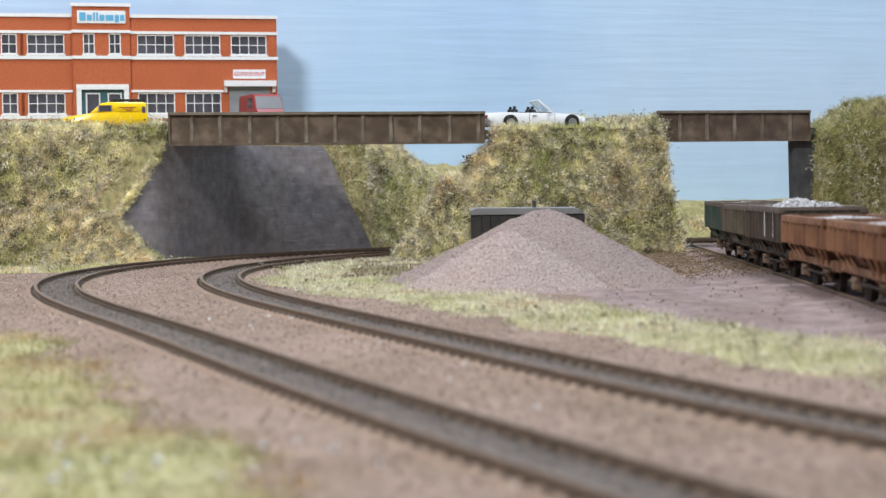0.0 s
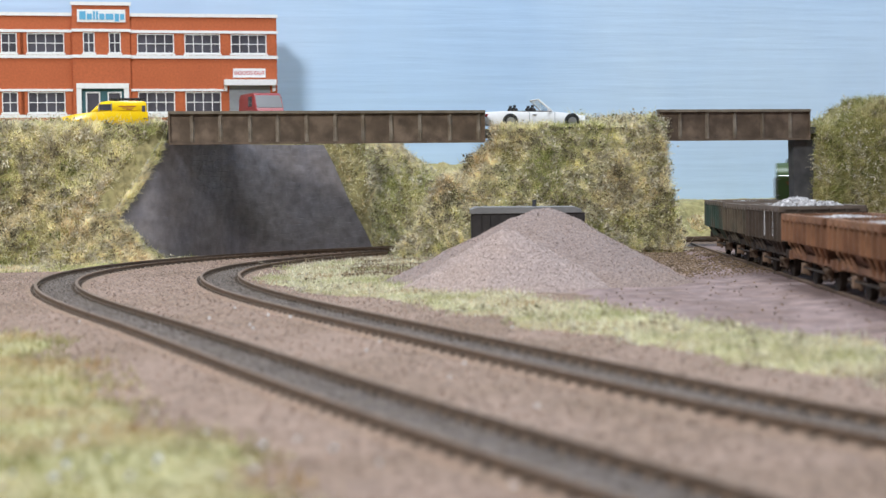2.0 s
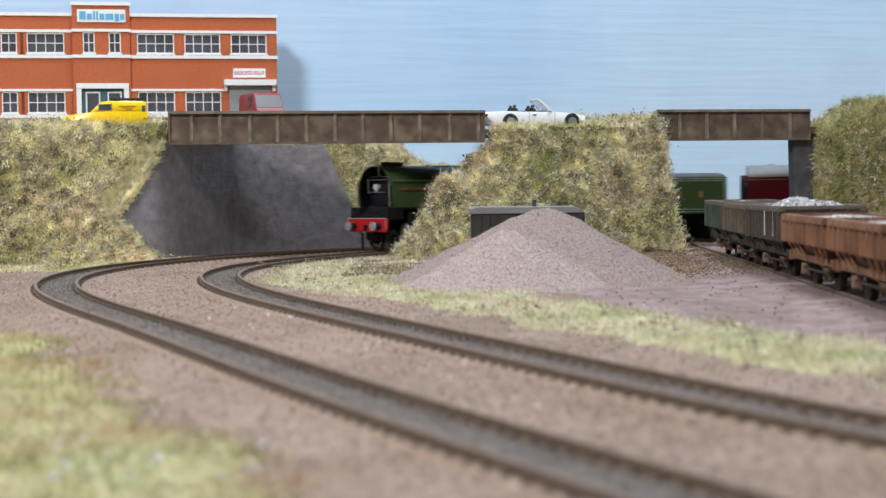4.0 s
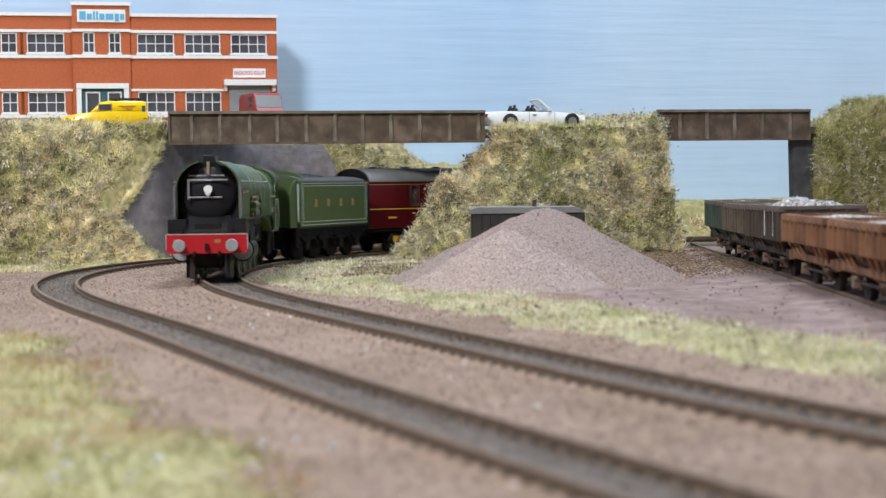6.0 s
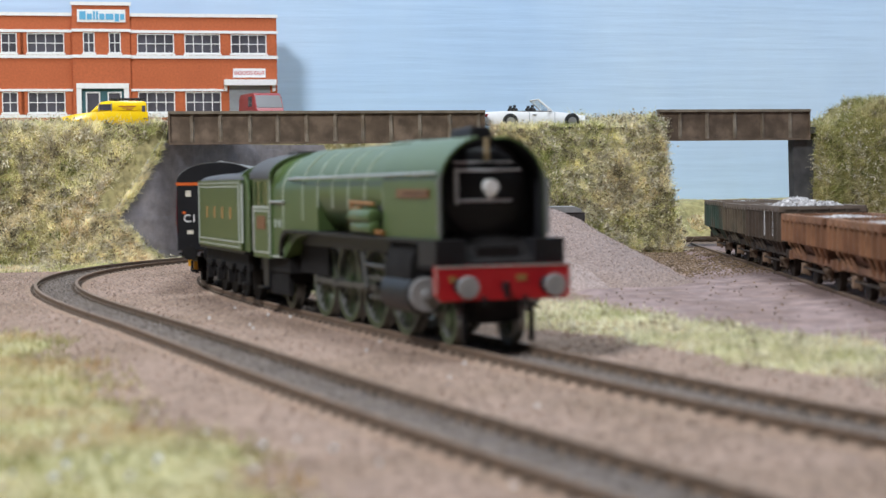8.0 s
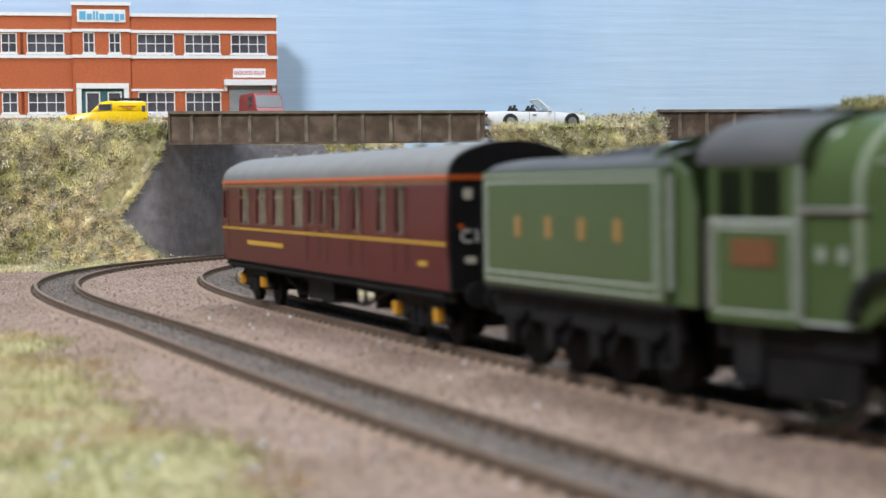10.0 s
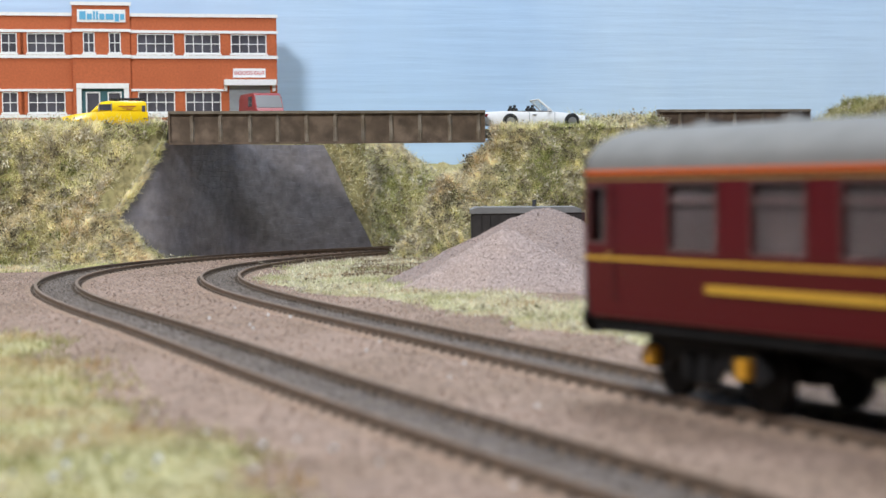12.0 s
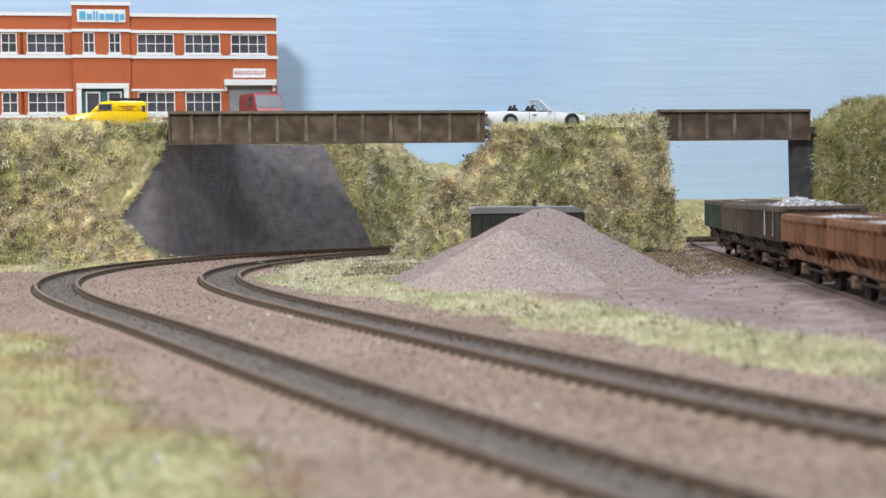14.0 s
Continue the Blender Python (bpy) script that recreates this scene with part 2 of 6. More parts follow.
def sheet_mesh(name, xs, ys, height, material, smooth=True):
    """A relief over a grid of x and y, in millimetres."""
    X, Y = np.meshgrid(xs, ys)
    Z = height(X, Y)
    verts = np.stack([X, Y, Z], -1).reshape(-1, 3) * MM
    a = (np.arange(len(ys) - 1)[:, None] * len(xs) + np.arange(len(xs) - 1)[None]).reshape(-1)
    quads = np.stack([a, a + 1, a + 1 + len(xs), a + len(xs)], -1)
    me = bpy.data.meshes.new(name)
    me.from_pydata(verts, [], quads.tolist())
    me.materials.append(material)
    if smooth:
        me.polygons.foreach_set("use_smooth", [True] * len(me.polygons))
    return new(name, me)


rng = np.random.default_rng(7)


def wobble(x, y, s, seed=0.0):
    """Smooth uneven values from about -1 to 1 over a plan, with lumps of s millimetres."""
    x, y = np.asarray(x, float) / s, np.asarray(y, float) / s
    k = 2 * math.pi
    v = np.zeros_like(x + y)
    for i, (a, b, w) in enumerate(((1.0, 0.3, 1.0), (-0.4, 0.9, 1.0), (0.7, -1.3, 0.8), (1.9, 1.1, 0.5), (-2.1, 1.7, 0.4), (2.9, -2.3, 0.3), (4.1, 3.3, 0.2))):
        v = v + w * np.sin(k * 0.6 * (a * x + b * y) + seed * (i + 1.3) + i * 1.7)
    return v / 2.6


# ---- the two running lines, as curves with a slowly changing bend ----
class Line:
    def __init__(self, x, y, heading, bends, back, step=170.0):
        """bends: curvature per metre at every step along the line, straight for `back` millimetres before the start."""
        s = np.arange(-back, step * (len(bends) - 1) + 1e-6, 5.0)
        k = np.where(s < 0, 0, np.interp(s, np.arange(len(bends)) * step, np.array(bends) / 1000))
        i0 = int(np.argmin(np.abs(s)))
        th = np.concatenate([[0], np.cumsum((k[1:] + k[:-1]) / 2 * 5.0)])
        th += heading - th[i0]
        mid = (th[1:] + th[:-1]) / 2
        px = np.concatenate([[0], np.cumsum(np.cos(mid) * 5.0)])
        py = np.concatenate([[0], np.cumsum(np.sin(mid) * 5.0)])
        self.s, self.th, self.x, self.y = s, th, px - px[i0] + x, py - py[i0] + y

    def at(self, s, side=0.0):
        """Place and heading at s; side to the left of the way along the line."""
        th = np.interp(s, self.s, self.th)
        return np.interp(s, self.s, self.x) - np.sin(th) * side, np.interp(s, self.s, self.y) + np.cos(th) * side, th


line_b = Line(172.82, 129.28, 2.252, (-1.314, -1.314, 0.066, -0.162, -1.174, -2.996, -1.95, -3.504, -2.609, -1.589, -0.6, 0, 0, 0, 0), 1300)
line_a = Line(34.65, 221.35, 1.9778, (-0.2245, -0.2488, 0.3172, -1.0584, -2.3581, -2.75, -2.2, -1.3, -1.0, -2.2, -1.2, 0, 0, 0), 300)
line_s = Line(140.5, 330.0, 1.5317, (0, 0, 0, 0, 0, 0), 300)
FRONT = [(-1.0, 1857.0), (0.0, 1692.0), (1.0, 1527.0), (2.0, 1361.0), (2.4, 1294.0), (3.2, 1164.0), (5.3, 819.0), (5.5, 786.0), (6.0, 703.0), (6.5, 616.0), (7.0, 516.0),
         (7.5, 428.0), (8.0, 347.0), (8.2, 315.0), (10.3, -24.5), (10.6, -75.0), (11.0, -142.0), (11.5, -222.8), (12.0, -297.6), (12.5, -366.5), (14.0, -560.6), (15.0, -689.9)]


def front_at(t):
    """How far along its line the leading buffer beam stands at t seconds."""
    ts, ss = np.array([a for a, b in FRONT]), np.array([b for a, b in FRONT])
    m = np.gradient(ss, ts)
    i = int(np.clip(np.searchsorted(ts, t, side="right") - 1, 0, len(ts) - 2))
    h = ts[i + 1] - ts[i]
    f = (t - ts[i]) / h
    return float((2 * f ** 3 - 3 * f ** 2 + 1) * ss[i] + (f ** 3 - 2 * f ** 2 + f) * h * m[i] + (3 * f ** 2 - 2 * f ** 3) * ss[i + 1] + (f ** 3 - f ** 2) * h * m[i + 1])


# ---- the lie of the land ----
TURN = 13.94                                   # the road and the backdrop run at this angle across the view
E1 = Vector((math.cos(radians(TURN)), math.sin(radians(TURN))))
E2 = Vector((-E1.y, E1.x))
ORIGIN = Vector((-161.2, 1042.0))               # the end of the long girder


def spot(u, v, z=0.0, rz=0.0):
    """A pose by the distance u along the road and v behind the girders' line."""
    p = ORIGIN + E1 * u + E2 * v
    return at(p.x, p.y, z, TURN + rz)


def spot_xy(u, v):
    p = ORIGIN + E1 * u + E2 * v
    return p.x, p.y


def to_uv(x, y):
    dx, dy = x - ORIGIN.x, y - ORIGIN.y
    return dx * E1.x + dy * E1.y, -dx * E1.y + dy * E1.x


GROUND = -3.4


def line_distance(line, x, y):
    """Signed distance from a running line, positive to its left."""
    x, y = np.asarray(x, float), np.asarray(y, float)
    best, side = np.full(x.shape, 1e9), np.zeros(x.shape)
    x0, x1, y0, y1 = x.min() - 120, x.max() + 120, y.min() - 120, y.max() + 120
    close = [i for i in range(0, len(line.s), 3) if x0 < line.x[i] < x1 and y0 < line.y[i] < y1]
    for i in close or range(0, len(line.s), 9):
        dx, dy = x - line.x[i], y - line.y[i]
        d = dx * dx + dy * dy
        near = d < best
        best = np.where(near, d, best)
        side = np.where(near, -dx * math.sin(line.th[i]) + dy * math.cos(line.th[i]), side)
    return np.sign(side) * np.sqrt(best)


def toe_distance(points, x, y):
    """Distance inside (left of) an open line of toe points (x, y, width), and the width there."""
    best, sign, width = np.full(x.shape, 1e9), np.ones(x.shape), np.ones(x.shape)
    for (ax, ay, aw), (bx, by, bw) in zip(points, points[1:]):
        dx, dy = bx - ax, by - ay
        f = np.clip(((x - ax) * dx + (y - ay) * dy) / (dx * dx + dy * dy), 0, 1)
        ex, ey = x - ax - f * dx, y - ay - f * dy
        d = ex * ex + ey * ey
        near = d < best - 1e-6
        best = np.where(near, d, best)
        sign = np.where(near, np.sign(dx * ey - dy * ex), sign)
        width = np.where(near, aw + f * (bw - aw), width)
    return sign * np.sqrt(best), width


def step(a, b, x):
    f = np.clip((x - a) / (b - a), 0, 1)
    return f * f * (3 - 2 * f)


def ground_z(x, y):
    z = GROUND + 0.5 * wobble(x, y, 60) + 0.3 * wobble(x, y, 17, 2.0)
    for line in (line_a, line_b):
        d = np.abs(line_distance(line, x, y))
        z = np.where(d < 40, z + (GROUND + 0.75 - z) * (1 - step(14, 34, d)), z)
    return z


# the abutment's curved face: x, y and the height of its top
ABUTMENT = [(-206, 1006, -6), (-194, 1020, 20), (-178.7, 1037, 44), (-166, 1052, 68), (-150, 1080, 68), (-130, 1115, 68), (-105, 1145, 68), (-78, 1166.5, 68), (-62, 1177, 31), (-46, 1186, -6)]
LEFT_TOE = [(-214, 860, 4), (-210, 1003, 4), (-198, 1022, 4), (-182.5, 1039.5, 4), (-170, 1054.5, 4), (-154, 1082.5, 4), (-134, 1118, 4), (-108.5, 1149, 4), (-81, 1170.5, 4), (-49, 1190, 4),
            (-32, 1203, 60), (25, 1240, 70), (110, 1290, 70), (230, 1330, 50), (600, 1360, 40)]


def left_hill_z(x, y):
    u, v = to_uv(x, y)
    d, w = toe_distance(LEFT_TOE, x, y)
    lumps = 6 * wobble(x, y, 55, 1.0) + 3 * wobble(x, y, 21, 4.0)
    d = d + np.where(w > 10, lumps, 0)
    top = 79.2 - 7 * step(120, 175, u) - 17 * step(172, 208, u) - 30 * step(236, 330, u)
    f = np.minimum(np.clip((v + 25 + lumps * np.clip((-u - 25) / 30, 0, 1)) / 54, -0.2, 1), np.where(u < 40, 1, 2))
    f = np.where(f > 0, np.sin(np.clip(f, 0, 1) * math.pi / 2) ** 1.1, f)
    g = np.clip(d / w, -0.2, 1)
    f = np.minimum(f, np.where(g > 0, np.sin(np.maximum(g, 0) * math.pi / 2), g))
    return f * (top + 8) - 8 + (np.where(f < 0.98, 3.4, 1.0) * wobble(x, y, 24, 3.0) + np.where(f < 0.98, 1.9, 0.8) * wobble(x, y, 13, 6.0)) * np.where(w > 10, 1, np.clip(d / 20, 0, 1))


def mid_hill_z(x, y):
    u, v = to_uv(x, y)
    d, w = toe_distance([(-70, 1046, 60), (-20, 1040, 60), (55, 1062, 52), (118, 1092, 30), (160, 1104, 24), (230, 1121, 24)], x, y)
    d = d + 5 * wobble(x, y, 50, 2.0) + 3 * wobble(x, y, 19, 5.0)
    inside = -line_distance(line_b, x, y) - 30 + 3 * wobble(x, y, 33, 6.0)
    f = np.minimum(np.clip(d / w, -0.2, 1), np.clip(inside / 34, -0.2, 1))
    f = np.minimum(f, np.clip((316 + 2 * wobble(x, y, 20, 1.0) - u) / 9, -0.2, 1))
    f = np.where(f > 0, np.sin(np.maximum(f, 0) * math.pi / 2) ** 1.15, f)
    z = f * 86.5 - 8 + 2.8 * wobble(x, y, 22, 8.0) + 1.9 * wobble(x, y, 13, 2.5)
    knob = step(195, 201, u) * (1 - step(232, 250, u)) * step(-7, 0, v) * (1 - step(6, 11, v))
    return np.maximum(z, knob * 83 - 8 + 1.2 * wobble(x, y, 12, 3.0))


def right_hill_z(x, y):
    u, v = to_uv(x, y)
    front = (v + 26 + 4 * wobble(x, y, 40, 3.0)) / 34
    f = np.minimum(np.clip(front, -0.2, 1), np.clip((u - 412 - 0.3 * np.maximum(v, 0)) / 6, -0.2, 1))
    f = np.minimum(f, np.clip((62 - v) / 8, -0.2, 1))
    f = np.where(f > 0, np.sin(f * math.pi / 2), f)
    top = 75 + 15 * step(432, 466, u) + 4 * wobble(x, y, 26, 9.0)
    return f * (top + 8) - 8 + 3.0 * wobble(x, y, 22, 5.0) + 1.9 * wobble(x, y, 13, 4.5)


def build_land():
    xs = np.concatenate([np.arange(-1600, -420, 90), np.arange(-420, 460, 7), np.arange(460, 1700, 90)])
    ys = np.concatenate([np.arange(-1500, 150, 75), np.arange(150, 1500, 7), np.arange(1500, 1620, 60)])
    g = sheet_mesh("ground", xs, ys, ground_z, M_gravel)
    tagged(g, "pinkish fine gravel ground of the model railway", "ground", kind="structure")
    fine = 3.0
    for name, f, ux, vy, label in (
            ("left_embankment", left_hill_z, (-560, 330), (850, 1500), "grassy embankment carrying the road and the brick works"),
            ("middle_embankment", mid_hill_z, (-70, 200), (1000, 1190), "steep grassy bank between two girder bridges"),
            ("right_embankment", right_hill_z, (215, 640), (1090, 1300), "grassy bank beside the short girder bridge")):
        ob = sheet_mesh(name, np.arange(*ux, fine), np.arange(*vy, fine), f, M_earth)
        tagged(ob, label, "embankment", kind="structure")


def build_backdrop():
    bm = boxes((-900, 1010, 0, 8, -20, 640))
    b = part("backdrop", bm, M_sky, None, m=spot(0, 292))
    tagged(b, "sky-blue painted backdrop board with brush marks", "backdrop", kind="structure")
    bm = boxes((0, 8, -1400, 0, -20, 640))
    b = part("backdrop", bm, M_sky, None, m=spot(1002, 292))
    tagged(b, "sky-blue painted backdrop board at the end", "backdrop", kind="structure")


def build_room():
    """The plain room round the layout."""
    for name, s in (("room_wall_south", (-2500, 2500, -2600, -2550, -900, 1700)), ("room_wall_north", (-2500, 2500, 2500, 2550, -900, 1700)),
                    ("room_wall_west", (-2500, -2450, -2550, 2500, -900, 1700)), ("room_wall_east", (2450, 2500, -2550, 2500, -900, 1700)),
                    ("ceiling", (-2500, 2500, -2600, 2550, 1700, 1750)), ("floor", (-2500, 2500, -2600, 2550, -950, -900))):
        tagged(part(name, boxes(s), M_wall), "plain pale painted room surface", name.split("_")[0], kind="structure")


M_wall = mat("pale_wall_paint", (0.58, 0.59, 0.60), 0.8, var=0.05, scale=8)


# ---- track ----
def sweep(line, s0, s1, outline, material, name, parent, ds=6.0):
    """An outline (side, height) swept along a running line."""
    s = np.arange(s0, s1 + 1e-6, ds)
    k = len(outline)
    verts, faces = [], []
    for one in s:
        for a, b in outline:
            x, y, th = line.at(one, a)
            verts.append((x * MM, y * MM, b * MM))
    for i in range(len(s) - 1):
        for j in range(k):
            faces.append((i * k + j, i * k + (j + 1) % k, (i + 1) * k + (j + 1) % k, (i + 1) * k + j))
    faces.append(tuple(range(k))[::-1]), faces.append(tuple(range((len(s) - 1) * k, len(s) * k)))
    me = bpy.data.meshes.new(name)
    me.from_pydata(verts, [], faces)
    for m in material if isinstance(material, tuple) else (material,):
        me.materials.append(m)
    ob = new(name, me)
    ob.parent = parent
    return ob


def rail_outline(c):
    return [(c - 1.0, -2.5), (c + 1.0, -2.5), (c + 1.0, -2.1), (c + 0.3, -1.7), (c + 0.3, -0.9), (c + 0.65, -0.6), (c + 0.65, 0),
            (c - 0.65, 0), (c - 0.65, -0.6), (c - 0.3, -0.9), (c - 0.3, -1.7), (c - 1.0, -2.1)]


def sleeper_mesh():
    bm = boxes((-1.7, 1.7, -10.9, 10.9, -4.2, -2.02))
    for c in (-8.75, 8.75):
        for o in (-1.5, 1.5):
            box(bm, -0.9, 0.9, c + o - 0.6, c + o + 0.6, -2.1, -1.4)
    bmesh.ops.scale(bm, vec=(MM, MM, MM), verts=bm.verts)
    me = bpy.data.meshes.new("sleeper")
    bm.to_mesh(me)
    bm.free()
    me.materials.append(M_sleeper)
    return me


def build_track(line, s0, s1, near0, near1, label):
    t = thing("railway_track", Matrix(), label, "railway track", group="railway tracks")
    sweep(line, s0, s1, [(-18, -4.6), (-12.0, -2.25), (-9.95, -1.95), (-9.8, -2.6), (9.8, -2.6), (9.95, -1.95), (12.0, -2.25), (18, -4.6)], M_edge, "ballast_bed", t)
    sweep(line, s0, s1, [(-7.3, -3.6), (-6.9, -2.16), (0, -2.06), (6.9, -2.16), (7.3, -3.6)], M_ballast, "ballast_infill", t)
    for c in (-8.75, 8.75):
        sweep(line, s0, s1, rail_outline(c), M_rail, "rail", t)
    for s in np.arange(near0, near1, 7.0):
        x, y, th = line.at(s)
        ob = new("sleeper", SLEEPER)
        ob.parent = t
        ob.matrix_basis = at(x, y, 0, math.degrees(th))
    return t


SLEEPER = sleeper_mesh()
build_room()
build_backdrop()
build_land()
build_track(line_b, -1290, 2370, 0, 1400, "curved railway track with dark rails in grey ballast")
build_track(line_a, -290, 2200, 0, 1300, "outer curved railway track beside the passing train's line")
build_track(line_s, -290, 840, 0, 800, "siding track under the parked hopper wagons")


# ---- the road, its bridges and the factory ----
def build_girder(u0, u1, ribs, label):
    t = thing("girder_bridge", spot(u0, 0), label, "bridge", group="plate girder bridges")
    w = u1 - u0
    part("web_plate", boxes((0, w, 1.4, 2.6, 67.5, 85.2)), M_girder, t)
    part("top_flange", boxes((-0.4, w + 0.4, -0.6, 4.4, 84.6, 86.2)), M_girder_top, t, "brown top flange worn grey along its edge", bevel=0.25)
    part("bottom_flange", boxes((0, w, -0.4, 4.2, 66.4, 67.7)), M_girder, t, bevel=0.2)
    for u in ribs:
        part("stiffener", boxes((u - u0 - 0.5, u - u0 + 0.5, 0.2, 1.5, 67.7, 84.6), (u - u0 - 1.3, u - u0 + 1.3, 1.1, 1.6, 67.7, 84.6)), M_girder_rib, t, bevel=0.12)
    bm = bmesh.new()
    for u in np.arange(1.5, w, 2.1):
        for z in (69.0, 83.4):
            box(bm, u - 0.28, u + 0.28, 1.15, 1.5, z - 0.28, z + 0.28)
    tagged(part("rivet", bm, M_girder, t), kind="stuff")
    part("end_plate", boxes((-0.3, 0.5, 0, 4, 67, 85)), M_girder, t)
    part("end_plate", boxes((w - 0.5, w + 0.3, 0, 4, 67, 85)), M_girder, t)


def build_road():
    part_ = part("road", boxes((2, 700, 7.0, 60, 70.5, 75.0)), M_road, None, m=spot(0, 0))
    tagged(part_, "dark grey roadway carried over the bridges", "road", kind="structure")
    p = part("bridge_pier", extrude_profile([(402.0, 67), (403.2, -5), (417.5, -5), (417.2, 67)], 4.8, 13, "y"), M_pier, None, m=spot(0, 0))
    tagged(p, "dark grey rendered pier under the short girder", "pier", kind="structure")


def smooth_points(points, n):
    """Points run through by a smooth curve, n to a stretch."""
    p = np.array([points[0], *points, points[-1]], float)
    out = []
    for i in range(1, len(p) - 2):
        for f in np.linspace(0, 1, n, endpoint=False):
            a, b, c, d = p[i - 1], p[i], p[i + 1], p[i + 2]
            out.append(0.5 * (2 * b + (c - a) * f + (2 * a - 5 * b + 4 * c - d) * f * f + (3 * b - a - 3 * c + d) * f ** 3))
    out.append(p[-1])
    return np.array(out)


def build_abutment():
    t = thing("abutment_wall", Matrix(), "purplish grey curved plaster abutment scribed with rough courses", "wall", kind="structure")
    plan = smooth_points([(x, y) for x, y, z in ABUTMENT], 8)
    tops = np.interp(np.arange(len(plan)), np.arange(len(ABUTMENT)) * 8, [z for x, y, z in ABUTMENT])
    way = np.gradient(plan, axis=0)
    way /= np.linalg.norm(way, axis=1, keepdims=True)
    back = np.stack([-way[:, 1], way[:, 0]], -1)
    bm = bmesh.new()
    levels = 14
    rows_ = []
    for (x, y), top, (nx, ny) in zip(plan, tops, back):
        col = [bm.verts.new((x, y, -7 + (top + 7) * k / levels)) for k in range(levels + 1)]
        col += [bm.verts.new((x + nx * 3.4, y + ny * 3.4, top)), bm.verts.new((x + nx * 3.4, y + ny * 3.4, -7.2))]
        rows_.append(col)
    for a, b in zip(rows_, rows_[1:]):
        for k in range(levels + 2):
            bm.faces.new((a[k], b[k], b[k + 1], a[k + 1]))
    part("wall_face", bm, M_abut, t, smooth=True)


FACADE = 240


def window(parent, u0, u1, z0, z1, cols, rows, out=0.0):
    w = part("window", boxes((u0, u1, -0.1, 0.9, z0, z0 + 0.8), (u0, u1, -0.1, 0.9, z1 - 0.7, z1), (u0, u0 + 0.7, -0.1, 0.9, z0, z1), (u1 - 0.7, u1, -0.1, 0.9, z0, z1)), M_white, parent)
    part("pane", boxes((u0 + 0.4, u1 - 0.4, 0.75, 1.05, z0 + 0.4, z1 - 0.4)), M_glass_dark, w)
    bm = bmesh.new()
    for i in range(1, cols):
        x = u0 + (u1 - u0) * i / cols
        box(bm, x - 0.28, x + 0.28, 0.2, 0.8, z0, z1)
    for i in range(1, rows):
        z = z0 + (z1 - z0) * i / rows
        box(bm, u0, u1, 0.25, 0.78, z - 0.28, z + 0.28)
    part("glazing_bar", bm, M_white, w)
    part("sill", boxes((u0 - 0.8, u1 + 0.8, -1.0, 0.6, z0 - 1.1, z0 + 0.1)), M_white, w)
    w.matrix_basis = at(0, -out)


def wall_with_holes(bm, u0, u1, z0, z1, holes, y0, y1):
    """A wall slab with rectangular holes right through it."""
    us = sorted({u0, u1, *[h[0] for h in holes], *[h[1] for h in holes]})
    zs = sorted({z0, z1, *[h[2] for h in holes], *[h[3] for h in holes]})
    for a, b in zip(us, us[1:]):
        for c, d in zip(zs, zs[1:]):
            m, n = (a + b) / 2, (c + d) / 2
            if not any(h[0] < m < h[1] and h[2] < n < h[3] for h in holes):
                box(bm, a, b, y0, y1, c, d)
    bmesh.ops.remove_doubles(bm, verts=bm.verts, dist=0.001)


def flat_text(body, size, material, parent, m, name):
    c = bpy.data.curves.new(name, "FONT")
    c.body, c.size, c.extrude, c.align_x, c.align_y = body, size * MM, 0.00008, "CENTER", "CENTER"
    tmp = bpy.data.objects.new(name, c)
    scene.collection.objects.link(tmp)
    me = bpy.data.meshes.new_from_object(tmp.evaluated_get(bpy.context.evaluated_depsgraph_get()))
    bpy.data.objects.remove(tmp)
    me.materials.clear()
    me.materials.append(material)
    ob = new(name, me)
    ob.parent = parent
    ob.matrix_basis = m
    return ob


